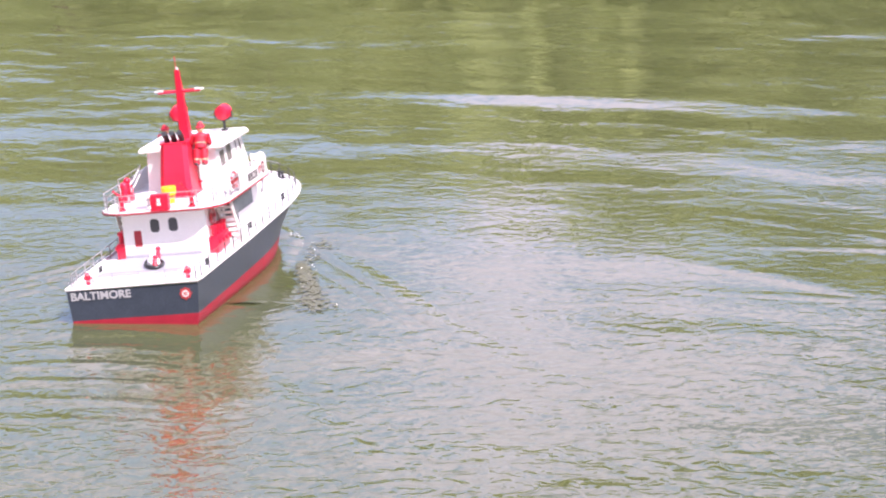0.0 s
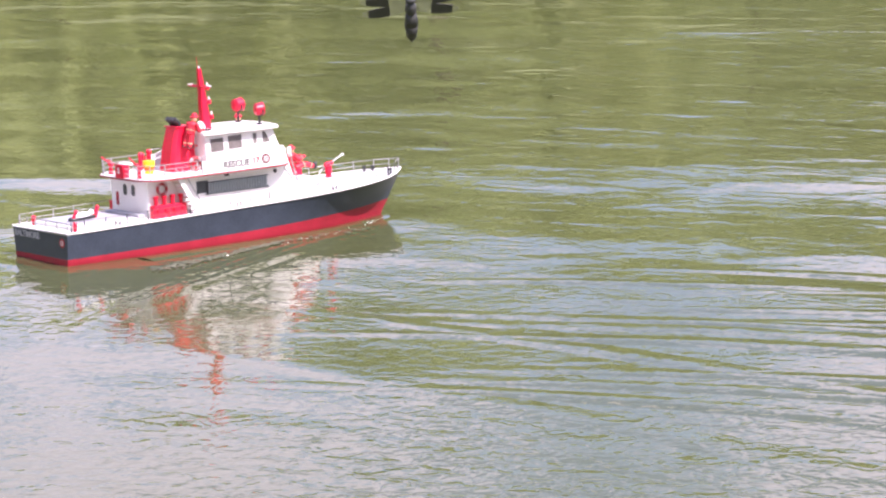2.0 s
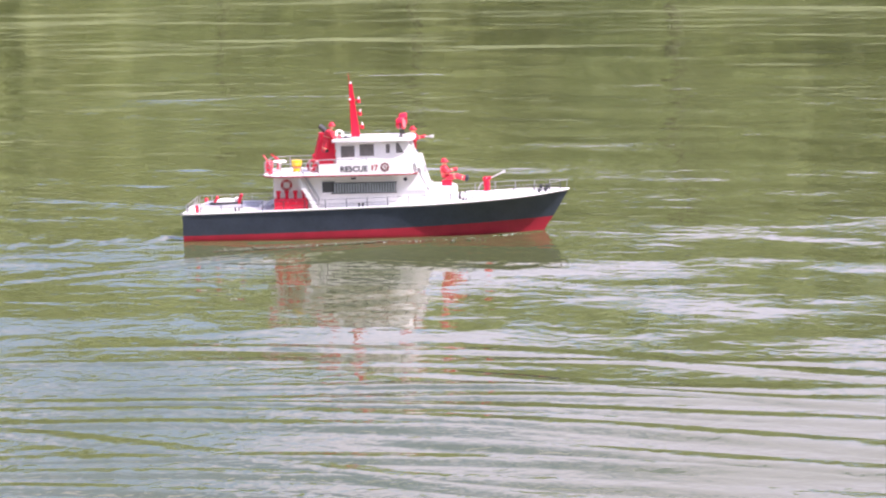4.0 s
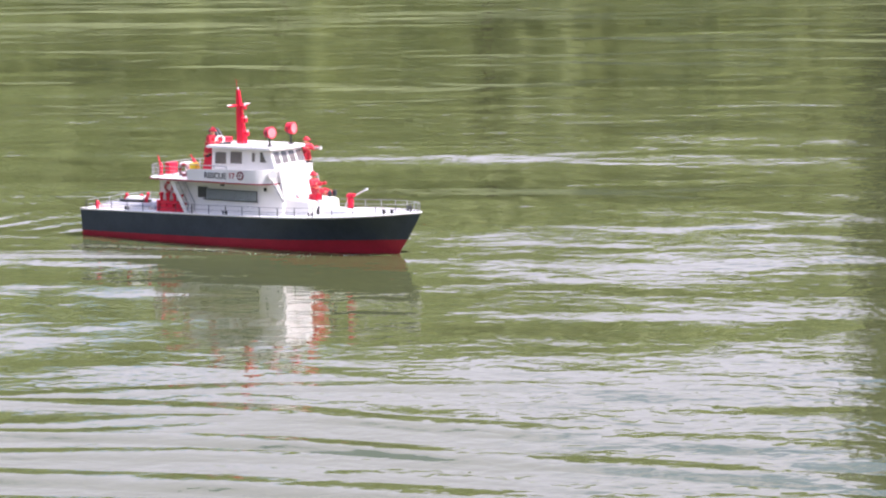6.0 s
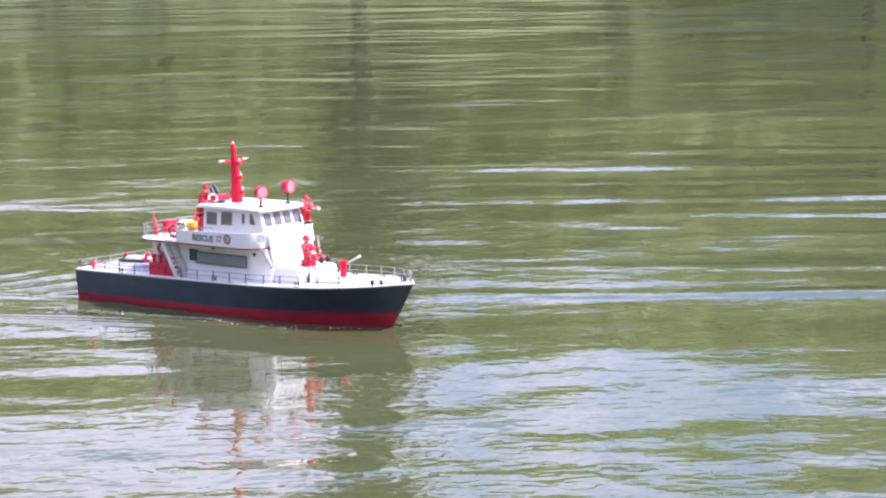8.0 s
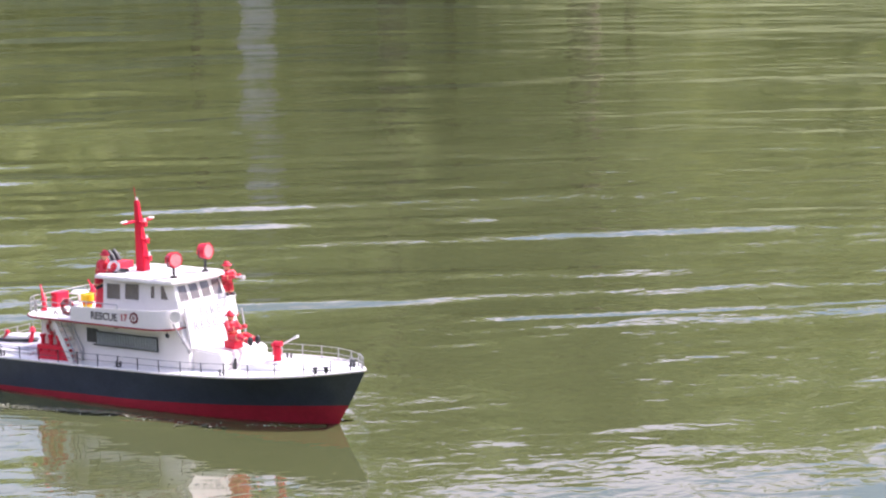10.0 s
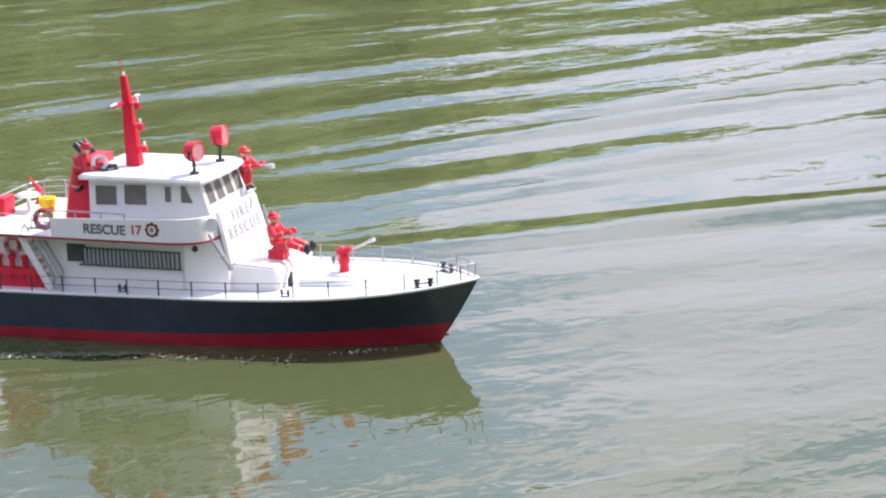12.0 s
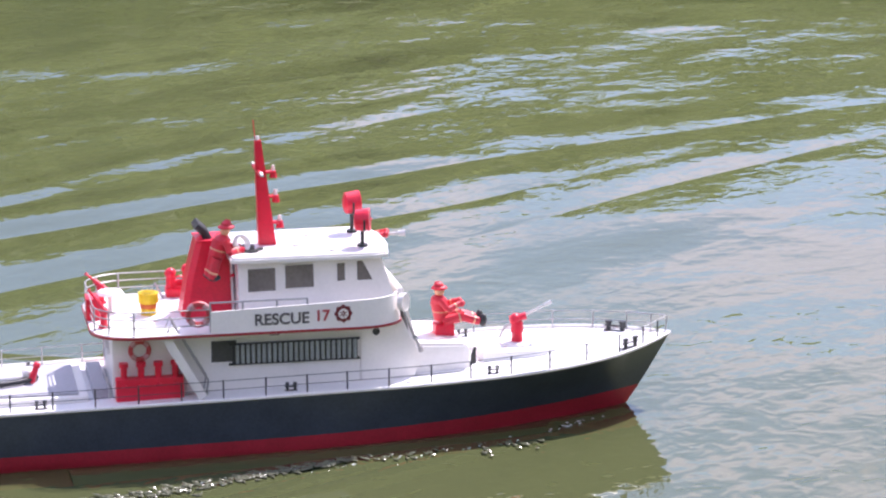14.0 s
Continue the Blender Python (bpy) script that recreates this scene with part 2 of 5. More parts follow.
def pipe(bm, points, r, n=6):
    """One bent rod through the points, with round ends closed."""
    pts = [Vector(p) for p in points]
    closed = len(pts) > 3 and (pts[0] - pts[-1]).length < 1e-6
    if closed:
        pts = pts[:-1]
    m = len(pts)
    rows, ref = [], None
    for i, p in enumerate(pts):
        a = pts[(i - 1) % m] if closed or i else p
        b = pts[(i + 1) % m] if closed or i < m - 1 else p
        d = (b - a).normalized()
        if ref is None:
            ref = d.orthogonal().normalized()
        ref = (ref - d * ref.dot(d)).normalized()
        other = d.cross(ref)
        rows.append([bm.verts.new(p + (ref * math.cos(2 * math.pi * k / n) + other * math.sin(2 * math.pi * k / n)) * r) for k in range(n)])
    for i in range(m if closed else m - 1):
        r0, r1 = rows[i], rows[(i + 1) % m]
        for k in range(n):
            bm.faces.new((r0[k], r0[(k + 1) % n], r1[(k + 1) % n], r1[k]))
    if not closed:
        bm.faces.new(rows[0][::-1])
        bm.faces.new(rows[-1])
    return bm


def ball(bm, c, r, sx=1, sy=1, sz=1, turn=None):
    m = Matrix.Translation(c) @ (turn or Matrix()) @ Matrix.Diagonal((sx, sy, sz, 1))
    bmesh.ops.create_uvsphere(bm, u_segments=12, v_segments=8, radius=r, matrix=m)
    return bm


def ring(bm, c, axis, big, small, n=20, k=7):
    """A torus about c, its hole along axis."""
    turn = Matrix.Translation(c) @ Vector(axis).to_track_quat("Z", "Y").to_matrix().to_4x4()
    rows = []
    for i in range(n):
        a = 2 * math.pi * i / n
        rows.append([bm.verts.new(turn @ Vector(((big + small * math.cos(2 * math.pi * j / k)) * math.cos(a), (big + small * math.cos(2 * math.pi * j / k)) * math.sin(a), small * math.sin(2 * math.pi * j / k)))) for j in range(k)])
    for i in range(n):
        for j in range(k):
            bm.faces.new((rows[i][j], rows[(i + 1) % n][j], rows[(i + 1) % n][(j + 1) % k], rows[i][(j + 1) % k]))
    return bm


def slab(bm, outline, z0, z1, bevel=0.0):
    """A plate with an outline in x and y."""
    low = [bm.verts.new((x, y, z0)) for x, y in outline]
    top = [bm.verts.new((x, y, z1)) for x, y in outline]
    n = len(outline)
    faces = [bm.faces.new(low[::-1]), bm.faces.new(top)]
    for i in range(n):
        bm.faces.new((low[i], low[(i + 1) % n], top[(i + 1) % n], top[i]))
    if bevel:
        bmesh.ops.bevel(bm, geom=[e for e in faces[1].edges], offset=bevel, segments=2, affect="EDGES")
    return bm


def profile(bm, outline, half, bevel=0.0):
    """A body with an outline in x and z; half is its half-width, or one for each corner."""
    hs = half if isinstance(half, (list, tuple)) else [half] * len(outline)
    lt = [bm.verts.new((x, h, z)) for (x, z), h in zip(outline, hs)]
    rt = [bm.verts.new((x, -h, z)) for (x, z), h in zip(outline, hs)]
    n = len(outline)
    bm.faces.new(lt)
    bm.faces.new(rt[::-1])
    for i in range(n):
        bm.faces.new((lt[i], rt[i], rt[(i + 1) % n], lt[(i + 1) % n]))
    if bevel:
        bmesh.ops.bevel(bm, geom=list(bm.edges), offset=bevel, segments=2, affect="EDGES")
    return bm


def words(text, size, mat, m, parent, label, thick=0.0003, spread=1.0):
    """Raised letters in the built-in font; m places them on the boat, x forward from the transom."""
    cu = bpy.data.curves.new("lettering", "FONT")
    cu.body, cu.size, cu.extrude, cu.align_x, cu.align_y = text, size, thick, "CENTER", "CENTER"
    cu.offset, cu.space_character = size * 0.024, spread
    tmp = bpy.data.objects.new("lettering", cu)
    me = bpy.data.meshes.new_from_object(tmp)
    bpy.data.objects.remove(tmp)
    me.transform(Matrix.Translation((-MIDSHIP, 0, 0)) @ m)
    me.materials.clear()
    me.materials.append(mat)
    ob = new("lettering", me)
    ob.parent = parent
    ob["label"] = label
    return ob


# ---------------------------------------------------------------- pond, banks and trees
POND = (4.0, 19.0, 46.0, 21.2)   # centre and half-axes of the pond


def ground_height(x, y):
    """Metres above the water: a low bank, then lawns that rise gently."""
    u, v = (x - POND[0]) / POND[2], (y - POND[1]) / POND[3]
    q = math.hypot(u, v)
    out = (q - 1) * (POND[2] + POND[3]) / 2
    return -0.5 if out < -1 else -0.12 + 0.42 * min(1, max(0, out + 0.4) / 1.6) + 0.09 * max(0, min(out, 24)) + 0.12 * noise.noise((x * 0.2, y * 0.2, 0))


def build_ground():
    bm = bmesh.new()
    rings = [0.97, 0.985, 1.0, 1.012, 1.03, 1.06, 1.12, 1.2, 1.35, 1.6, 2.0, 3.0, 6.0, 20.0, 60.0]
    n = 120
    rows = []
    for q in rings:
        row = []
        for i in range(n):
            a = 2 * math.pi * i / n
            x, y = POND[0] + POND[2] * q * math.cos(a), POND[1] + POND[3] * q * math.sin(a)
            row.append(bm.verts.new((x, y, ground_height(x, y))))
        rows.append(row)
    bed = bm.verts.new((POND[0], POND[1], -1.2))
    for i in range(n):
        bm.faces.new((bed, rows[0][i], rows[0][(i + 1) % n]))
    for r0, r1 in zip(rows, rows[1:]):
        for i in range(n):
            bm.faces.new((r0[i], r1[i], r1[(i + 1) % n], r0[(i + 1) % n]))
    ob = new("ground", mesh_of("ground", bm, grass, True))
    return tagged(ob, "sunlit grass banks and lawns round the pond", "ground", kind="structure")


def build_water():
    bm = bmesh.new()
    bmesh.ops.create_grid(bm, x_segments=40, y_segments=40, size=70, matrix=Matrix.Translation((POND[0], POND[1], 0)))
    ob = new("water", mesh_of("water", bm, pond_water))
    pond_water.node_tree.nodes["surface"].object = ob   # waves and ripples share the drifting surface
    return tagged(ob, "murky green pond water with small ripples", "water", kind="structure")


def make_tree(seed, leaf, height, spread, leaves, narrow=False, wood=None, stout=1.0):
    rnd = random.Random(seed)
    root = new("tree")
    bm = bmesh.new()
    tube(bm, (0, 0, -0.3), (0, 0, height * 0.35), height * 0.028 * stout, height * 0.02 * stout, 10)
    tube(bm, (0, 0, height * 0.35), (0.1, 0.05, height * 0.8), height * 0.02 * stout, height * 0.006 * stout, 8)
    tips = []
    for i in range(9):
        a, z = rnd.uniform(0, 6.28), height * rnd.uniform(0.22, 0.6)
        e = Vector((math.cos(a) * spread * rnd.uniform(0.4, 0.75), math.sin(a) * spread * rnd.uniform(0.4, 0.75), z + height * rnd.uniform(0.08, 0.3)))
        tube(bm, (0, 0, z), e, height * 0.009, height * 0.003, 6)
        tips.append(e)
    t = new("trunk", mesh_of("trunk", bm, wood or bark, True))
    t.parent = root
    bm = bmesh.new()
    clumps = [(e, spread * rnd.uniform(0.25, 0.45)) for e in tips]
    for i in range(16):
        a, q = rnd.uniform(0, 6.28), rnd.uniform(0, 1) ** 0.6
        z = rnd.uniform(0.16, 0.97)
        wide = spread * (0.9 * math.sin(math.pi * min(1, z * 0.9 + 0.1)) ** 0.7 if not narrow else (1.02 - z) * 0.8)
        clumps.append((Vector((math.cos(a) * wide * q * 0.8, math.sin(a) * wide * q * 0.8, z * height)), spread * rnd.uniform(0.2, 0.4)))
    for i in range(leaves):
        c, r = rnd.choice(clumps)
        d = Vector((rnd.gauss(0, 1), rnd.gauss(0, 1), rnd.gauss(0, 0.8)))
        p = c + d.normalized() * r * rnd.uniform(0.4, 1) ** 0.5
        s = rnd.uniform(0.10, 0.22) * height / 8
        q = Euler((rnd.uniform(0, 6.28), rnd.uniform(0, 6.28), rnd.uniform(0, 6.28))).to_matrix()
        vs = [bm.verts.new(p + q @ Vector(k)) for k in ((-s, 0, 0), (0, -s * 0.6, 0), (s, 0, s * 0.25), (0, s * 0.6, 0))]
        bm.faces.new(vs)
    me = bpy.data.meshes.new("crown")
    bm.to_mesh(me)
    bm.free()
    me.materials.append(leaf)
    c = new("crown", me)
    c.parent = root
    return root


# how high the woods stand over the far bank: heading from the pier, degrees above the water
TREELINE = [(-40, 10), (10, 10), (20, 10), (26, 10.2), (31, 13), (36, 13.6), (39.5, 12), (42, 7.2), (48, 7.4), (52, 10.8), (57, 12.6), (66, 12.2), (73, 11.6), (76, 10.4), (79, 9.8), (88, 9.0),
            (96, 9.6), (104, 9.2), (112, 9.0), (119, 10.2), (126, 9.8), (131, 8.7), (140, 8.5), (150, 9.6), (200, 11)]


def far_ring(yaw, q):
    """Where a line from the eye at this heading meets the pond's outline, grown by q."""
    c, d = Vector((POND[0], POND[1])), Vector((math.cos(yaw), math.sin(yaw)))
    ax, ay = POND[2] * q, POND[3] * q
    ox, oy = (EYE[0] - c.x) / ax, (EYE[1] - c.y) / ay
    dx, dy = d.x / ax, d.y / ay
    a, b, k = dx * dx + dy * dy, ox * dx + oy * dy, ox * ox + oy * oy - 1
    return (-b + math.sqrt(max(0, b * b - a * k))) / a


def treeline(deg):
    for (a, e), (b, f) in zip(TREELINE, TREELINE[1:]):
        if a <= deg <= b:
            s = (deg - a) / (b - a)
            s = s * s * (3 - 2 * s)
            return e + (f - e) * s
    return 10.5


def build_woods(seed, leaf, q, share, count, label):
    """A belt of woods round the pond, leaf clump by leaf clump, with an uneven top."""
    rnd = random.Random(seed)
    verts, faces = [], []
    for i in range(count):
        deg = rnd.uniform(-60, 300)
        yaw = radians(deg)
        d = far_ring(yaw, q) + rnd.uniform(-1.5, 4)
        if d < 12:
            d = 12 + rnd.uniform(0, 6)
        x, y = EYE[0] + d * math.cos(yaw), EYE[1] + d * math.sin(yaw)
        top = d * math.tan(radians(treeline(deg if deg <= 200 else deg - 360))) * share
        top *= 1 + 0.13 * noise.noise((deg * 0.5, seed, 0)) + 0.10 * noise.noise((deg * 1.7, seed, 3))
        low = ground_height(x, y)
        z = low + (top - low) * rnd.random() ** 0.85
        dens = noise.noise((x * 0.35, y * 0.35, z * 0.5 + seed))
        if dens < -0.25 and z > low + 1.0:
            continue
        s = rnd.uniform(0.16, 0.42)
        r = Euler((rnd.uniform(-1.1, 1.1), rnd.uniform(-1.1, 1.1), rnd.uniform(0, 6.28))).to_matrix()
        k = len(verts)
        for v in ((-s, -s * 0.5, 0), (s * 0.2, -s * 0.8, 0.1 * s), (s, 0.1 * s, 0.2 * s), (0.1 * s, s * 0.7, 0)):
            verts.append(Vector((x, y, z)) + r @ Vector(v))
        faces.append((k, k + 1, k + 2, k + 3))
    # the dense inner foliage, a bumpy mass behind the outer leaves
    steps, tall = 720, 10
    k = len(verts)
    for i in range(steps):
        deg = -60 + 360 * i / steps
        yaw = radians(deg)
        d = max(14.0, far_ring(yaw, q) + 2.2)
        top = d * math.tan(radians(treeline(deg if deg <= 200 else deg - 360))) * share
        top *= 0.96 + 0.13 * noise.noise((deg * 0.5, seed, 0)) + 0.10 * noise.noise((deg * 1.7, seed, 3)) + rnd.uniform(-0.03, 0.03)
        for j in range(tall + 1):
            dd = d + 0.9 * noise.noise((deg * 0.9, j * 0.9, seed)) + rnd.uniform(-0.25, 0.25) + 0.25 * j
            x, y = EYE[0] + dd * math.cos(yaw), EYE[1] + dd * math.sin(yaw)
            low = ground_height(x, y) - 0.3
            verts.append(Vector((x, y, low + (top - low) * j / tall)))
    for i in range(steps):
        for j in range(tall):
            a, b = k + i * (tall + 1) + j, k + ((i + 1) % steps) * (tall + 1) + j
            faces.append((a, b, b + 1, a + 1))
    me = bpy.data.meshes.new("woods")
    me.from_pydata(verts, [], faces)
    me.materials.append(leaf)
    return tagged(new("woods", me), label, "woods", kind="stuff")


def build_trees():
    rnd = random.Random(7)
    kinds = [make_tree(1, leaf_a, 5.5, 2.6, 2400), make_tree(2, leaf_c, 4.6, 2.6, 2200), make_tree(3, leaf_b, 6.4, 1.7, 2400, True), make_tree(4, leaf_a, 4.0, 2.2, 2000)]
    labels = ["broad green tree on the grass bank", "broad yellow-green tree on the grass bank", "slim dark green tree on the grass bank", "low green tree on the grass bank"]
    for k, lab in zip(kinds, labels):
        tagged(k, lab, "tree", "trees round the pond")
    placed = [False] * 4
    deg = -50.0
    while deg < 290:
        kind = rnd.choice((0, 0, 1, 1, 2, 3, 3))
        yaw = radians(deg)
        d = far_ring(yaw, 1.08) + rnd.uniform(1, 6)
        if d > 9:
            x, y = EYE[0] + d * math.cos(yaw), EYE[1] + d * math.sin(yaw)
            m = pose(x, y, ground_height(x, y) - 0.1, 0, 0, rnd.uniform(0, 360))
            if not placed[kind]:
                kinds[kind].matrix_basis, placed[kind] = m, True
            else:
                copy_thing(kinds[kind], m)
        deg += rnd.uniform(3.5, 8)
    for deg, near, seed, leaf, high, spread, leaves, narrow, wood, stout, label in (
            (84.6, 1.02, 5, leaf_d, 9.5, 1.35, 5600, True, None, 0.6, "slim very dark cypress at the pond's edge"),
            # unseen tree, added so that its trunk mirrors as a pale streak
            (72.8, 1.02, 6, leaf_a, 6.5, 1.3, 520, False, pale_bark, 1.7, "unseen pale-barked tree added for a pale streak in the water"),
            (70.0, 1.03, 8, leaf_e, 9.2, 3.0, 4400, False, None, 1.0, "broad deep green tree at the pond's edge"),
            (66.0, 1.04, 9, leaf_e, 10.3, 3.4, 4200, False, None, 1.0, "broad deep green tree at the pond's edge")):
        yaw = radians(deg)
        d = far_ring(yaw, near) + 0.6
        x, y = EYE[0] + d * math.cos(yaw), EYE[1] + d * math.sin(yaw)
        t = make_tree(seed, leaf, high, spread, leaves, narrow, wood, stout)
        t.matrix_basis = pose(x, y, ground_height(x, y) - 0.1)
        tagged(t, label, "tree", "trees round the pond")
    build_woods(11, leaf_a, 1.32, 1.0, 26000, "sunlit green woods behind the pond's bank")
    build_woods(12, leaf_b, 1.40, 1.03, 20000, "dark green woods behind the pond's bank")
    build_woods(13, leaf_c, 1.24, 0.72, 18000, "yellow-green bushes along the pond's bank")


build_ground()
water = build_water()
build_trees()


# ---------------------------------------------------------------- the model fireboat
LENGTH = 0.838


def clamp(v, a=0.0, b=1.0):
    return max(a, min(b, v))


def sheer(x):
    return 0.0505 + 0.018 * x + 0.0115 * clamp((x - 0.5) / 0.338) ** 1.5


def beam(x):
    """Half the deck's width."""
    return (0.1005 + 0.0055 * clamp(x / 0.3)) * (1 - clamp((x - 0.5) / 0.338) ** 3.8)


def wet_beam(u):
    return (0.0955 + 0.002 * clamp(u / 0.4)) * (1 - clamp((u - 0.48) / 0.52) ** 2.1)


def paint_line(u):
    return 0.004 + 0.015 * u ** 1.5


def hull_point(u, v, side):
    """u along the hull, v from the keel (0) by the waterline to the deck's edge (1)."""
    top = sheer(u * LENGTH)
    z = -0.045 + (top + 0.045) * v
    end = 0.789 + (LENGTH - 0.789) * clamp((z + 0.0) / 0.077) ** 0.9 if z > 0 else 0.789 + z * 0.5
    w = clamp(z / top)
    b_low = wet_beam(u) * (1 if z > 0 else math.sqrt(max(0, 1 - (z / 0.05) ** 2)) * 0.9 + 0.1)
    b = b_low * (1 - w) + beam(u * LENGTH) * w ** (1 + 0.5 * u)
    if z > 0:
        b = b_low * (1 - w ** (1 + 0.8 * u)) + beam(u * LENGTH) * w ** (1 + 0.8 * u)
    return Vector((u * end, side * b, z))


def stations():
    return [i / 30 * 0.72 for i in range(30)] + [0.72 + 0.28 * math.sin(i / 24 * math.pi / 2) for i in range(25)]


def hull_shell(v_of, levels):
    """A closed-sided skin between two heights, with its piece of the transom."""
    bm = bmesh.new()
    us = stations()
    grids = []
    for side in (1, -1):
        grid = []
        for u in us:
            lo, hi = v_of(u)
            grid.append([bm.verts.new(hull_point(u, lo + (hi - lo) * k / levels, side)) for k in range(levels + 1)])
        grids.append(grid)
        for i in range(len(us) - 1):
            for k in range(levels):
                bm.faces.new((grid[i][k], grid[i + 1][k], grid[i + 1][k + 1], grid[i][k + 1]))
    for k in range(levels):
        bm.faces.new((grids[0][0][k], grids[0][0][k + 1], grids[1][0][k + 1], grids[1][0][k]))
    bmesh.ops.remove_doubles(bm, verts=bm.verts, dist=0.0004)
    return bm


def level_of(u, z):
    return (z + 0.045) / (sheer(u * LENGTH) + 0.045)


def edge_path(z_up, inset, x0=0.0, x1=LENGTH, n=40, side=-1):
    pts = []
    for i in range(n + 1):
        s = i / n
        x = x0 + (x1 - x0) * (1 - (1 - s) ** 1.6)
        pts.append(Vector((min(x, LENGTH - inset), side * max(0, beam(x) - inset), sheer(x) + z_up)))
    return pts


def figure(bm, m, arms=1.0, sit=False):
    """A plain toy figure about five centimetres tall, standing or sitting, with a helmet; bands and boots have their own colours."""
    def at(*p):
        return m @ Vector(p)

    def dyed(k, make, *args):
        old = set(bm.faces)
        make(bm, *args)
        for f in set(bm.faces) - old:
            f.material_index = k

    def limb(p, q, r0, r1, band=None):
        p, q = Vector(p), Vector(q)
        dyed(0, tube, m @ p, m @ q, r0, r1)
        if band is not None:
            r = r0 + (r1 - r0) * band + 0.0003
            dyed(1, tube, m @ p.lerp(q, band - 0.045), m @ p.lerp(q, band + 0.045), r, r)

    if sit:
        for s in (-1, 1):
            limb((0, s * 0.006, 0.010), (0.022, s * 0.008, 0.015), 0.0066, 0.0054, 0.85)
            limb((0.022, s * 0.008, 0.015), (0.041, s * 0.009, 0.009), 0.0054, 0.0044, 0.7)
            dyed(2, ball, at(0.045, s * 0.009, 0.010), 0.0052, 0.9, 0.9, 1.5)
        hip, chest = (0, 0, 0.012), (-0.004, 0, 0.033)
    else:
        for s in (-1, 1):
            limb((0.001, s * 0.006, 0.0), (0, s * 0.005, 0.022), 0.0048, 0.0062, 0.3)
            dyed(2, ball, at(0.003, s * 0.006, 0.002), 0.0054, 1.4, 0.9, 0.7)
        hip, chest = (0, 0, 0.023), (0, 0, 0.040)
    cx, cy, cz = chest
    dyed(0, tube, at(*hip), at(*chest), 0.0088, 0.0096, 10)
    mid = Vector(hip).lerp(Vector(chest), 0.42)
    dyed(1, tube, m @ (mid - Vector((0, 0, 0.0006))), m @ (mid + Vector((0, 0, 0.0006))), 0.0096, 0.0096, 10)
    dyed(0, ball, at(cx, 0, cz), 0.0098, 0.9, 1.15, 0.7)
    dyed(1, ball, at(cx + 0.001, 0, cz + 0.0105), 0.0056)
    dyed(0, ball, at(cx + 0.001, 0, cz + 0.0145), 0.0075, 1.25, 1.0, 0.4)
    dyed(0, ball, at(cx, 0, cz + 0.017), 0.0056, 1.05, 0.95, 0.8)
    dyed(0, ball, at(cx - 0.0005, 0, cz + 0.0205), 0.0022, 1.8, 0.5, 0.8)
    for s in (-1, 1):
        el = (cx + 0.007 * arms, s * 0.014, cz - 0.008)
        limb((cx, s * 0.010, cz + 0.003), el, 0.0045, 0.0039)
        limb(el, (cx + 0.020 * arms, s * 0.007, cz - 0.003), 0.0038, 0.0032, 0.6)
        dyed(0, ball, at(cx + 0.022 * arms, s * 0.007, cz - 0.003), 0.0038)
    return bm


def rail_run(parent, pts, height, bars, post_r=0.0009, bar_r=0.0005, mat=None, skip=1):
    """Posts at the points, with bars at the given shares of the height; one part with its pieces under it."""
    mat = mat or rail_metal
    bm = bmesh.new()
    up = Vector((0, 0, height))
    pipe(bm, [p + up * bars[0] for p in pts], bar_r, 5)
    top = part("rail", bm, mat, parent)
    for b in bars[1:]:
        bm = bmesh.new()
        pipe(bm, [p + up * b for p in pts], bar_r, 5)
        part("rail_bar", bm, mat, top)
    for p in pts[::skip]:
        bm = bmesh.new()
        tube(bm, p, p + up, post_r, n=6)
        part("post", bm, mat, top)
    return top


def bitt(parent, x, y, turn=0.0, s=1.0, long=1.0):
    """A pair of mooring posts with a cross bar."""
    z = sheer(x) - 0.001
    m = Matrix.Translation((x, y, z)) @ Matrix.Rotation(turn, 4, "Z") @ Matrix.Diagonal((long, 1, 1, 1))
    bm = bmesh.new()
    box(bm, -0.008 * s, 0.008 * s, -0.003 * s, 0.003 * s, 0, 0.0015 * s)
    for d in (-0.005, 0.005):
        tube(bm, (d * s, 0, 0), (d * s, 0, 0.010 * s), 0.0017 * s)
        tube(bm, (d * s, 0, 0.009 * s), (d * s, 0, 0.0115 * s), 0.0026 * s)
    tube(bm, (-0.008 * s, 0, 0.0062 * s), (0.008 * s, 0, 0.0062 * s), 0.0011 * s, n=6)
    bmesh.ops.transform(bm, verts=bm.verts, matrix=m)
    return part("mooring_bitt", bm, dark_metal, parent, "small black mooring posts")


def life_ring(parent, c, axis, big=0.0085, body=None, label="white life ring with red bands"):
    bm = bmesh.new()
    ring(bm, c, axis, big, big * 0.28)
    r = part("life_ring", bm, body or white_paint, parent, label, True)
    turn = Matrix.Translation(c) @ Vector(axis).to_track_quat("Z", "Y").to_matrix().to_4x4()
    for k in range(4):
        bm = bmesh.new()
        a = math.pi / 4 + k * math.pi / 2
        pts = [turn @ Vector((math.cos(a + d) * big, math.sin(a + d) * big, 0)) for d in (-0.3, 0, 0.3)]
        pipe(bm, pts, big * 0.32, 7)
        part("band", bm, stripe_red if body is None else ring_band, r)
    return r


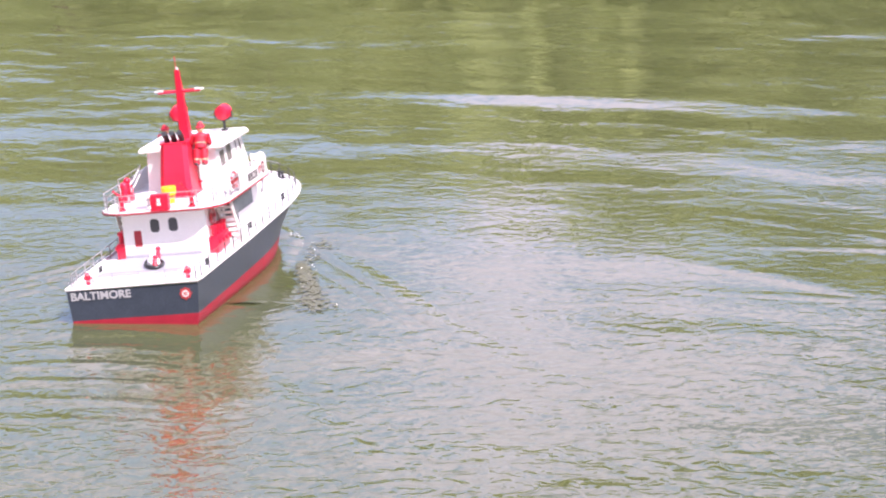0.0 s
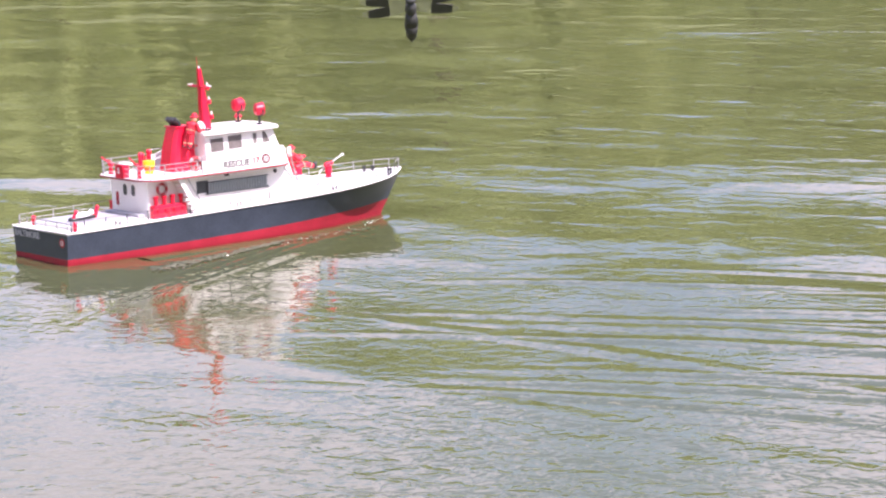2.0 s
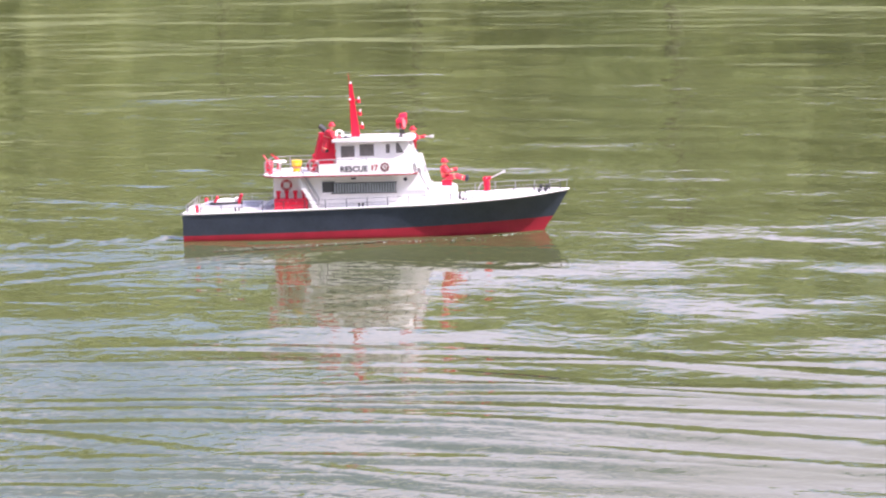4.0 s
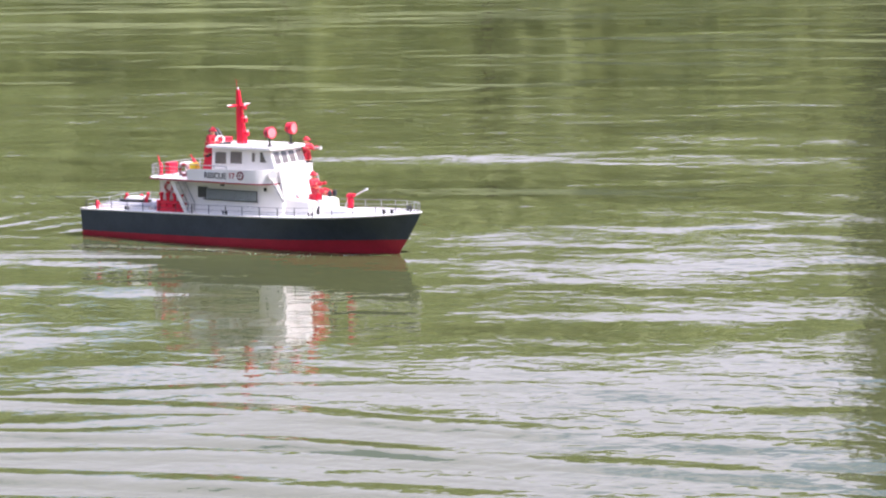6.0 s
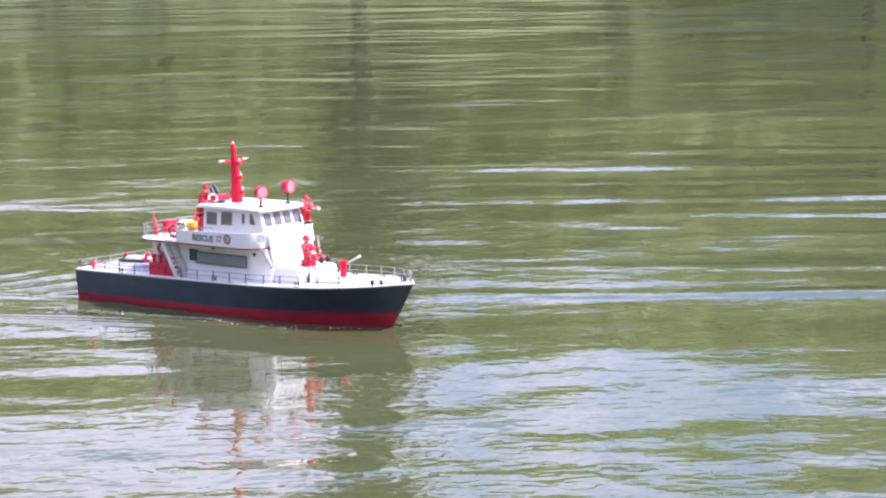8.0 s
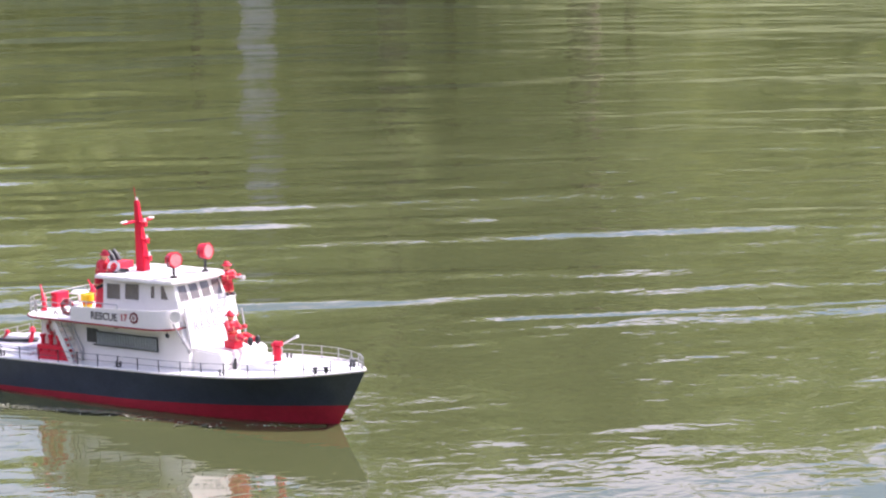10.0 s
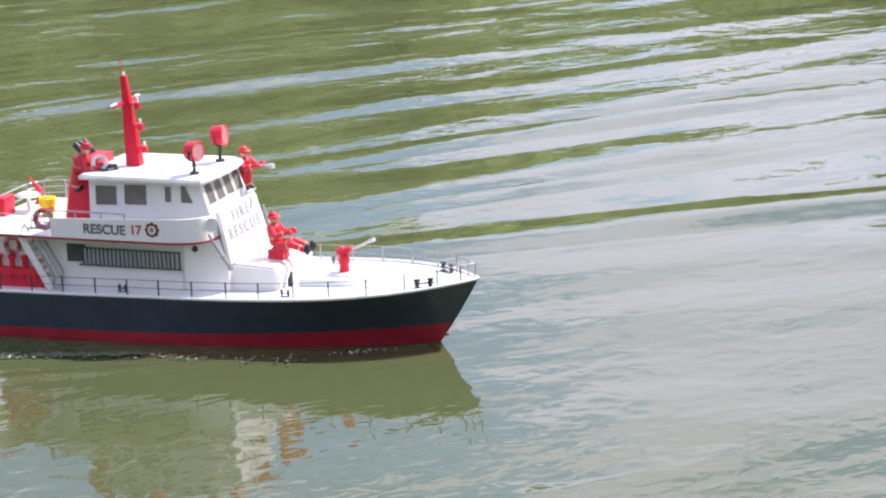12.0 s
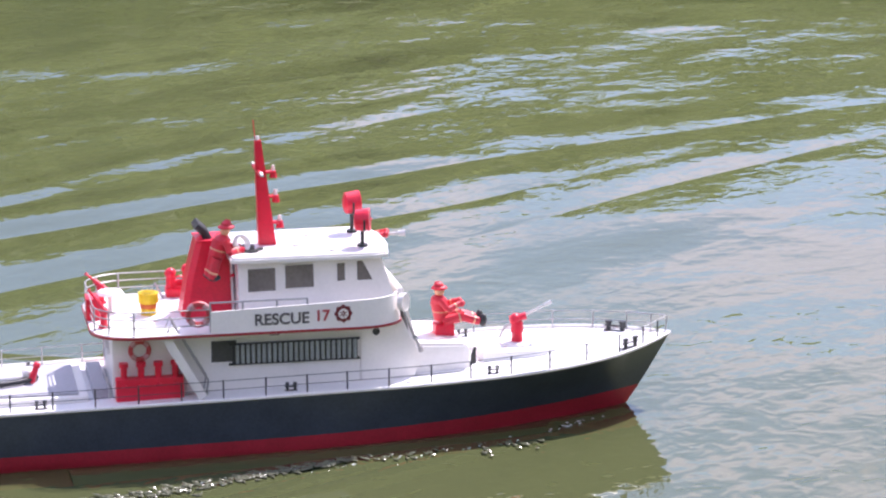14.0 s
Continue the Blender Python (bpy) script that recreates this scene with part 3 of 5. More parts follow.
def cannon(parent, x, y, z, heading, rise, s=1.0, nozzle=0.045, nozzle_mat=None):
    """A red water cannon on a post, with its long nozzle."""
    bm = bmesh.new()
    tube(bm, (x, y, z), (x, y, z + 0.003 * s), 0.008 * s, n=14)
    tube(bm, (x, y, z), (x, y, z + 0.022 * s), 0.0055 * s, 0.0045 * s, 10)
    ball(bm, (x, y, z + 0.025 * s), 0.0065 * s)
    a, e = radians(heading), radians(rise)
    d = Vector((math.cos(a) * math.cos(e), math.sin(a) * math.cos(e), math.sin(e)))
    o = Vector((x, y, z + 0.027 * s))
    tube(bm, o - d * 0.009 * s, o + d * 0.012 * s, 0.0048 * s, 0.004 * s)
    body = part("water_cannon", bm, red_paint, parent, "red water cannon", True)
    bm = bmesh.new()
    tube(bm, o + d * 0.011 * s, o + d * nozzle, 0.0021 * s, 0.0016 * s)
    tube(bm, o + d * nozzle * 0.93, o + d * nozzle, 0.0024 * s, 0.0028 * s)
    part("nozzle", bm, nozzle_mat or pale_metal, body, "pale metal nozzle", True)
    return body


def searchlight(parent, x, y, z0, z, r, face):
    bm = bmesh.new()
    tube(bm, (x, y, z0), (x, y, z - r), 0.0022, n=8)
    tube(bm, (x, y, z0), (x, y, z0 + 0.003), 0.006, n=12)
    pipe(bm, [(x, y + k * r * 1.12, z + h) for k, h in ((-1, 0.2 * r), (-1, -0.7 * r), (0, -1.1 * r), (1, -0.7 * r), (1, 0.2 * r))], 0.0012)
    part("searchlight_stand", bm, dark_metal, parent, "thin dark stand")
    a = radians(face)
    d = Vector((math.cos(a), math.sin(a), 0.05))
    c = Vector((x, y, z))
    bm = bmesh.new()
    tube(bm, c - d * r * 0.55, c + d * r * 0.6, r * 0.93, r, 20)
    ball(bm, c - d * r * 0.5, r * 0.88, 0.3, 1, 1, Matrix.Rotation(a, 4, "Z"))
    ring(bm, c + d * r * 0.6, d, r * 0.95, r * 0.1, 20, 6)
    lamp = part("searchlight", bm, red_paint, parent, "red round searchlight on the wheelhouse roof", True)
    bm = bmesh.new()
    tube(bm, c + d * r * 0.6, c + d * r * 0.64, r * 0.86, n=20)
    part("lens", bm, lamp_glass, lamp)
    return lamp


def window(parent, corners, mat=None, out=(0, -1, 0), thick=0.0012, frame_w=0.0016):
    """A dark pane in a raised white frame; corners run round the opening on the wall's face."""
    o = Vector(out) * thick
    cs = [Vector(c) for c in corners]
    mid = sum(cs, Vector()) / len(cs)
    n = len(cs)
    bm = bmesh.new()
    inner = [bm.verts.new(c + o) for c in cs]
    outer = [bm.verts.new(c + (c - mid).normalized() * frame_w + o) for c in cs]
    back = [bm.verts.new(c + (c - mid).normalized() * frame_w - o) for c in cs]
    deep = [bm.verts.new(c - o) for c in cs]
    for i in range(n):
        j = (i + 1) % n
        bm.faces.new((inner[i], inner[j], outer[j], outer[i]))
        bm.faces.new((outer[i], outer[j], back[j], back[i]))
        bm.faces.new((inner[i], inner[j], deep[j], deep[i]))
    fr = part("window_frame", bm, white_paint, parent)
    bm = bmesh.new()
    a = [bm.verts.new(c + o * 0.35) for c in cs]
    b = [bm.verts.new(c - o) for c in cs]
    bm.faces.new(a)
    bm.faces.new(b[::-1])
    for i in range(n):
        bm.faces.new((a[i], a[(i + 1) % n], b[(i + 1) % n], b[i]))
    part("pane", bm, mat or dark_glass, fr)
    return fr


UPPER = 0.1255      # underside of the upper deck
UP_TOP = 0.1300


def upper_outline(grow=0.0, x0=0.175, x1=0.512):
    """Outline of the upper deck, rounded aft and at its forward corners."""
    w = 0.1 + grow
    pts = [(x0 - grow + 0.05 * (1 - math.sin(a)) , -(w * (0.55 + 0.45 * math.cos(a)))) for a in [math.pi / 2 * i / 8 for i in range(8, -1, -1)]]
    pts += [(x1 - 0.05 + (0.05 + grow) * math.sin(a), -(w * (0.66 + 0.34 * math.cos(a)))) for a in [math.pi / 2 * i / 8 for i in range(9)]]
    return pts + [(x, -y) for x, y in pts[::-1]]


def badge(parent, c, out, r, rim, label):
    """A scalloped round badge with a pale middle; out is the way that it faces."""
    turn = Matrix.Translation(c) @ Vector(out).to_track_quat("Z", "Y").to_matrix().to_4x4()
    bm = bmesh.new()
    edge = [(r * (1 + 0.09 * math.cos(8 * a)) * math.cos(a), r * (1 + 0.09 * math.cos(8 * a)) * math.sin(a)) for a in [2 * math.pi * i / 48 for i in range(48)]]
    slab(bm, edge, -0.0005, 0.0004)
    bmesh.ops.transform(bm, verts=bm.verts, matrix=turn)
    plate = part("badge", bm, rim, parent, label)
    bm = bmesh.new()
    bmesh.ops.create_cone(bm, cap_ends=True, segments=24, radius1=r * 0.60, radius2=r * 0.60, depth=0.0006, matrix=turn @ Matrix.Translation((0, 0, 0.0005)))
    part("middle", bm, white_paint, plate, "pale round middle")
    bm = bmesh.new()
    for k in range(6):
        a = k * math.pi / 3
        box(bm, -r * 0.07, r * 0.07, r * 0.08, r * 0.42, 0.0006, 0.0011)
        bmesh.ops.rotate(bm, verts=list(bm.verts)[-8:], cent=(0, 0, 0), matrix=Matrix.Rotation(a, 3, "Z"))
    bmesh.ops.transform(bm, verts=bm.verts, matrix=turn)
    part("emblem", bm, rim, plate)
    return plate


def build_hull(boat):
    bm = hull_shell(lambda u: (level_of(u, paint_line(u)), 1.0), 8)
    hull = part("hull", bm, black_paint, boat, "glossy black hull sides", True)
    bm = hull_shell(lambda u: (0.0, level_of(u, paint_line(u))), 8)
    part("hull_bottom", bm, red_bottom, boat, "red painted hull bottom", True)
    # deck with a little camber
    bm = bmesh.new()
    us = stations()
    rows = []
    for u in us:
        x = u * (LENGTH - 0.001)
        b = max(0.0004, beam(x) - 0.0008)
        rows.append([bm.verts.new((x, b * k / 4, sheer(x) - 0.0008 + 0.002 * (1 - (k / 4) ** 2))) for k in range(-4, 5)])
    for r0, r1 in zip(rows, rows[1:]):
        for k in range(8):
            bm.faces.new((r0[k], r0[k + 1], r1[k + 1], r1[k]))
    deck = part("deck", bm, deck_paint, boat, "white deck", True)
    bm = bmesh.new()
    loop = edge_path(0.0008, 0.0, n=60, side=-1) + edge_path(0.0008, 0.0, n=60, side=1)[::-1][1:]
    pipe(bm, loop + [loop[0]], 0.0022, 7)
    part("gunwale", bm, white_paint, boat, "", True)
    # transom lettering and badge
    turn = Matrix(((0, 0, -1, 0), (-1, 0, 0, 0), (0, 1, 0, 0), (0, 0, 0, 1)))
    words("BALTIMORE", 0.0165, pale_letter, Matrix.Translation((-0.0006, 0.0485, 0.0395)) @ turn @ Matrix.Diagonal((1.06, 1, 1, 1)), hull, "pale raised letters on the transom")
    badge(hull, (-0.0006, -0.080, 0.034), (-1, 0, 0), 0.0085, old_red, "round faded red badge on the transom")
    return hull, deck


def build_rails(boat):
    for side in (-1, 1):
        xs = [0.012, 0.040, 0.085, 0.130, 0.175, 0.221, 0.267, 0.312, 0.358, 0.403, 0.447, 0.493, 0.540, 0.584, 0.630, 0.675, 0.720, 0.763, 0.797, 0.820]
        rail_run(boat, [Vector((x, side * (beam(x) - 0.006), sheer(x))) for x in xs], 0.0215, (0.96, 0.5), 0.001, 0.0004 if side < 0 else 0.0006,
                 rail_metal if side < 0 else grey_metal)
    rail_run(boat, [Vector((0.008, y, sheer(0))) for y in (-0.09, -0.05, -0.01, 0.03, 0.06, 0.09)], 0.020, (0.97, 0.5), 0.001, 0.0007, grey_metal)
    bm = bmesh.new()
    pts = [Vector((x, s * (beam(x) - 0.004), sheer(x) + 0.021)) for x, s in ((0.797, -1), (0.820, -1), (0.832, -1))]
    pipe(bm, pts + [Vector((0.835, 0, sheer(0.83) + 0.021))] + [Vector((p.x, -p.y, p.z)) for p in pts[::-1]], 0.0007)
    tube(bm, (0.833, 0, sheer(0.833)), (0.835, 0, sheer(0.833) + 0.021), 0.0008)
    part("bow_rail", bm, grey_metal, boat)
    for x, y, t in ((0.781, -0.040, 0.62), (0.784, 0.036, -0.62)):
        bitt(boat, x, y, t, 1.1, 1.55)
    for x in (0.118, 0.388, 0.613):
        for s in (-1, 1):
            bitt(boat, x, s * 0.083, 0.0, 0.85)


def build_houses(boat):
    z0 = 0.048
    bm = bmesh.new()
    profile(bm, [(0.197, z0), (0.197, UPPER + 0.001), (0.47, UPPER + 0.001), (0.47, z0)], 0.0665, 0.0015)
    house = part("deckhouse", bm, white_paint, boat, "white lower deckhouse", True)
    # forward part with the sloping face
    bm = bmesh.new()
    profile(bm, [(0.465, z0), (0.465, UPPER + 0.002), (0.514, UPPER + 0.002), (0.5295, 0.094), (0.5295, z0)], 0.0665, 0.0015)
    part("front_deckhouse", bm, white_paint, boat, "", True)
    bm = bmesh.new()
    profile(bm, [(0.525, z0), (0.525, 0.0950), (0.588, 0.0915), (0.593, 0.0875), (0.593, z0)], 0.055, 0.003)
    part("foredeck_trunk", bm, white_paint, boat, "low white trunk before the wheelhouse", True)
    # long panel, low dark box and rack on both sides
    for s in (-1, 1):
        y = s * 0.0665
        window(house, [(0.3034, y, 0.113), (0.331, y, 0.113), (0.331, y, 0.089), (0.3034, y, 0.089)], panel_dark, (0, s, 0))
        bm = bmesh.new()
        box(bm, 0.326, 0.464, y + s * 0.0015 - 0.001, y + s * 0.0015 + 0.001, 0.0865, 0.109)
        rack = part("side_grille", bm, dark_metal, house, "dark grille with pale upright bars")
        for z in (0.0868, 0.1087):
            bm = bmesh.new()
            tube(bm, (0.322, y + s * 0.004, z), (0.466, y + s * 0.004, z), 0.0013, n=7)
            part("grille_rail", bm, dark_metal, rack)
        for k in range(23):
            x = 0.3315 + k * 0.129 / 22
            bm = bmesh.new()
            tube(bm, (x, y + s * 0.0035, 0.0872), (x, y + s * 0.0035, 0.1083), 0.0021, n=8)
            part("grille_bar", bm, grille_grey, rack)
        bm = bmesh.new()
        tube(bm, (0.485, y - s * 0.002, 0.1143), (0.485, y + s * 0.0012, 0.1143), 0.0042, n=14)
        part("porthole", bm, dark_metal, house, "", True)
        bm = bmesh.new()
        box(bm, 0.367, 0.378, y - 0.002, y + s * 0.003, 0.1165, 0.1205, 0.0006)
        part("side_lamp", bm, dark_metal, house, "small dark lamp box")
    # aft wall: two small windows and a red door
    for y in (-0.0145, 0.0145):
        window(house, [(0.197, y + 0.0074 * dy, 0.104 + 0.0105 * dz) for dy, dz in ((-0.55, 1), (0.55, 1), (1, 0.65), (1, -0.65), (0.55, -1), (-0.55, -1), (-1, -0.65), (-1, 0.65))], panel_dark, (-1, 0, 0))
    window(house, [(0.197, 0.037, 0.098), (0.197, 0.049, 0.098), (0.197, 0.049, 0.073), (0.197, 0.037, 0.073)], stripe_red, (-1, 0, 0))
    # upper deck plate with its red edge
    bm = bmesh.new()
    slab(bm, upper_outline(), UPPER, UP_TOP)
    plate = part("upper_deck", bm, deck_paint, boat, "white upper deck with rounded ends")
    bm = bmesh.new()
    slab(bm, upper_outline(0.0012), UPPER + 0.0008, UPPER + 0.0034)
    part("edge_stripe", bm, stripe_red, plate, "dark red stripe round the upper deck")
    # bulwark of the bridge deck
    stbd = [(0.30, -0.1)] + [p for p in upper_outline() if p[0] > 0.41 and p[1] < -0.05]
    for run in ([(x, -y) for x, y in stbd], stbd):
        bm = bmesh.new()
        lo, hi, lo2, hi2 = [], [], [], []
        for i, (x, y) in enumerate(run):
            top = 0.158 if x > 0.36 else 0.153
            k = 0.0022
            lo.append(bm.verts.new((x, y, UP_TOP - 0.001)))
            hi.append(bm.verts.new((x - 0.004 * (x > 0.47), y * 0.985, top)))
            lo2.append(bm.verts.new((x - (0.002 if x > 0.47 else 0), y * (1 - k / 0.1), UP_TOP - 0.001)))
            hi2.append(bm.verts.new((x - 0.004 * (x > 0.47) - (0.002 if x > 0.47 else 0), y * 0.985 * (1 - k / 0.1), top)))
        for i in range(len(run) - 1):
            for a, b in ((lo, hi), (hi, hi2), (hi2, lo2)):
                bm.faces.new((a[i], a[i + 1], b[i + 1], b[i]))
        for i in (0, -1):
            bm.faces.new((lo[i], hi[i], hi2[i], lo2[i]))
        bul = part("bulwark", bm, white_paint, boat, "white bulwark of the bridge deck", True)
    face = Matrix(((1, 0, 0, 0), (0, 0, -1, 0), (0, 1, 0, 0), (0, 0, 0, 1)))
    words("RESCUE", 0.0172, black_letter, Matrix.Translation((0.3765, -0.0998, 0.1415)) @ face, bul, "black raised letters on the white bulwark")
    words("17", 0.0165, red_letter, Matrix.Translation((0.4205, -0.0998, 0.1430)) @ face, bul, "red raised numerals on the white bulwark")
    badge(bul, (0.4435, -0.0998, 0.1445), (0, -1, 0.03), 0.0092, badge_red, "round dark red badge on the bulwark")
    return house, plate


def wide(z):
    """Half the wheelhouse's width at a height."""
    return 0.0607 - 0.0047 * (z - 0.129) / 0.07


def build_wheelhouse(boat):
    bm = bmesh.new()
    outline = [(0.336, UP_TOP - 0.001), (0.336, 0.198), (0.491, 0.199), (0.5075, 0.150), (0.5145, UP_TOP - 0.001)]
    profile(bm, outline, [wide(z) for x, z in outline], 0.0012)
    wh = part("wheelhouse", bm, white_paint, boat, "white wheelhouse with dark windows", True)
    for s in (-1, 1):
        def q(x, z):
            return (x, s * (wide(z) + 0.0002), z)
        for x0, x1, za, zb in ((0.346, 0.376, 0.1635, 0.1885), (0.3868, 0.418, 0.1655, 0.191), (0.444, 0.4525, 0.171, 0.1905)):
            window(wh, [q(x0, zb), q(x1, zb + 0.0005), q(x1, za + 0.0005), q(x0, za)], dark_glass, (0, s, 0), frame_w=0.0012)
        window(wh, [q(0.466, 0.1925), q(0.472, 0.1925), q(0.483, 0.171), q(0.466, 0.171)], dark_glass, (0, s, 0), frame_w=0.001)
    nrm = Vector((0.049, 0, 0.0165)).normalized()
    for k in range(4):
        y = -0.0405 + k * 0.027

        def w(dy, z):
            return (0.491 + (0.199 - z) * 0.0165 / 0.049, y + dy, z)
        window(wh, [w(-0.0098, 0.192), w(0.0098, 0.192), w(0.0104, 0.168), w(-0.0104, 0.168)], dark_glass, nrm, frame_w=0.0012)
    # sloping front face below the windows, with its lettering
    bm = bmesh.new()
    out = [(0.5105, 0.160), (0.5165, 0.160), (0.5325, 0.095), (0.5265, 0.095)]
    profile(bm, out, [0.056, 0.056, 0.062, 0.062], 0.001)
    fr = part("front_plate", bm, white_paint, boat, "white sloping front plate", True)
    up = Vector((-0.016, 0, 0.065)).normalized()
    side = Vector((0, 1, 0))
    nn = side.cross(up)
    base = Matrix((( side.x, up.x, nn.x, 0), (side.y, up.y, nn.y, 0), (side.z, up.z, nn.z, 0), (0, 0, 0, 1)))
    for text, d in (("FIRE", 0.0545), ("RESCUE", 0.0345)):
        p = Vector((0.5325, 0, 0.095)) + up * d + nn * 0.0004
        words(text, 0.0205, grey_letter, Matrix.Translation(p) @ base, fr, "pale grey raised letters on the front plate", 0.0003, 1.45)
    for s in (-1, 1):
        bm = bmesh.new()
        pipe(bm, [(0.5135, s * 0.083, 0.138), (0.520, s * 0.079, 0.122), (0.5335, s * 0.070, 0.0935)], 0.0015, 8)
        ball(bm, (0.5270, s * 0.0745, 0.1075), 0.0030)
        tube(bm, (0.5330, s * 0.0705, 0.0955), (0.5350, s * 0.0690, 0.0900), 0.0030, n=8)
        strut = part("strut", bm, grey_metal, boat, "grey strut at the bridge's front corner", True)
        if s < 0:
            bm = bmesh.new()
            way = Vector((0.80, s * 0.60, 0.05)).normalized()
            c = Vector((0.5105, s * 0.0765, 0.1485))
            tube(bm, c, c + way * 0.006, 0.0095, 0.0100, 22)
            ring(bm, c + way * 0.006, way, 0.0095, 0.0010, 22, 6)
            lamp = part("corner_lamp", bm, white_paint, strut, "white round lamp housing", True)
            bm = bmesh.new()
            tube(bm, c + way * 0.0058, c + way * 0.0064, 0.0086, n=22)
            part("lens", bm, pale_metal, lamp)
    # roof
    bm = bmesh.new()
    outl = [(0.327, -0.066), (0.335, -0.069), (0.486, -0.072), (0.499, -0.066), (0.505, -0.03), (0.506, 0.0)]
    outl += [(x, -y) for x, y in outl[-2::-1]]
    slab(bm, outl, 0.1975, 0.2035, 0.0022)
    roof = part("wheelhouse_roof", bm, white_paint, boat, "white flat overhanging roof", True)
    bm = bmesh.new()
    box(bm, 0.340, 0.358, -0.030, -0.016, 0.2030, 0.208, 0.001)
    part("roof_box", bm, dark_metal, roof, "small dark box")
    for x, y in ((0.405, -0.02), (0.425, 0.03), (0.440, -0.052)):
        bm = bmesh.new()
        tube(bm, (x, y, 0.203), (x, y, 0.206), 0.004, n=12)
        part("roof_vent", bm, white_paint, roof)
    searchlight(boat, 0.4760, -0.036, 0.2034, 0.2330, 0.0125, -14)
    searchlight(boat, 0.4770, 0.039, 0.2034, 0.2375, 0.0130, 4)
    # mast
    bm = bmesh.new()
    a, b = [(0.3655, 0.010), (0.385, 0.010), (0.385, -0.010), (0.3655, -0.010)], [(0.3630, 0.0036), (0.3703, 0.0036), (0.3703, -0.0036), (0.3630, -0.0036)]
    lo = [bm.verts.new((x, y * 0.8, 0.2030)) for x, y in a]
    hi = [bm.verts.new((x, y, 0.320)) for x, y in b]
    bm.faces.new(hi)
    for i in range(4):
        bm.faces.new((lo[i], lo[(i + 1) % 4], hi[(i + 1) % 4], hi[i]))
    bmesh.ops.bevel(bm, geom=list(bm.edges), offset=0.001, segments=2, affect="EDGES")
    mast = part("mast", bm, red_paint, boat, "tall tapered red mast", True)
    bm = bmesh.new()
    tube(bm, (0.3665, -0.034, 0.2855), (0.3665, 0.034, 0.2855), 0.0026, n=8)
    part("crossbar", bm, red_paint, mast)
    for s in (-1, 1):
        bm = bmesh.new()
        tube(bm, (0.3665, s * 0.026, 0.2872), (0.3665, s * 0.040, 0.2872), 0.0024, 0.0014, 8)
        part("light", bm, white_paint, mast, "white lamp tube", True)
    for x, z in ((0.3865, 0.2855), (0.389, 0.258), (0.393, 0.229)):
        bm = bmesh.new()
        box(bm, 0.371, x, -0.004, 0.004, z - 0.003, z - 0.0005, 0.0006)
        tube(bm, (x - 0.003, 0, z - 0.008), (x - 0.003, 0, z), 0.0045, 0.003, 10)
        part("bracket", bm, red_paint, mast)
        bm = bmesh.new()
        tube(bm, (x - 0.003, 0, z - 0.001), (x - 0.003, 0, z + 0.006), 0.0024, 0.0015, 8)
        part("light", bm, white_paint, mast, "small white lamp", True)
    bm = bmesh.new()
    tube(bm, (0.3645, 0, 0.318), (0.3622, 0, 0.342), 0.0006, n=6)
    part("antenna", bm, red_paint, mast)
    bm = bmesh.new()
    tube(bm, (0.3665, 0, 0.319), (0.3665, 0, 0.3245), 0.0024, 0.0018, 8)
    part("light", bm, white_paint, mast)
    return wh


def build_funnel(boat):
    bm = bmesh.new()
    rings = [((0.277, 0.334), 0.026, UP_TOP - 0.001), ((0.284, 0.333), 0.0235, 0.17), ((0.2955, 0.332), 0.021, 0.214)]
    rows = []
    for (x0, x1), w, z in rings:
        rows.append([bm.verts.new(p) for p in ((x0, w * 0.7, z), (x0 + 0.006, w, z), (x1, w, z), (x1, -w, z), (x0 + 0.006, -w, z), (x0, -w * 0.7, z))])
    for r0, r1 in zip(rows, rows[1:]):
        for i in range(6):
            bm.faces.new((r0[i], r0[(i + 1) % 6], r1[(i + 1) % 6], r1[i]))
    bm.faces.new(rows[-1])
    bm.faces.new(rows[0][::-1])
    fun = part("funnel", bm, red_paint, boat, "red raked funnel")
    bm = bmesh.new()
    box(bm, 0.2945, 0.333, -0.0225, 0.0225, 0.2125, 0.2150, 0.001)
    part("funnel_cap", bm, red_paint, fun)
    for y in (-0.012, 0.0, 0.012):
        bm = bmesh.new()
        pipe(bm, [(0.310, y, 0.212), (0.305, y, 0.222), (0.296, y, 0.230)], 0.0046, 10)
        part("exhaust_pipe", bm, dark_metal, fun, "black exhaust pipe", True)
    for s in (-1, 1):
        bm = bmesh.new()
        pipe(bm, [(0.3335, s * 0.029, UP_TOP - 0.001), (0.3325, s * 0.0265, 0.170), (0.3320, s * 0.025, 0.207)], 0.0016, 8)
        stand = part("stand_pipe", bm, pale_metal, fun, "pale stand pipe beside the funnel", True)
        for z in (0.146, 0.176, 0.200):
            bm = bmesh.new()
            box(bm, 0.3305, 0.3355, min(s * 0.020, s * 0.030), max(s * 0.020, s * 0.030), z - 0.0012, z + 0.0012)
            part("clamp", bm, red_paint, stand)
    return fun


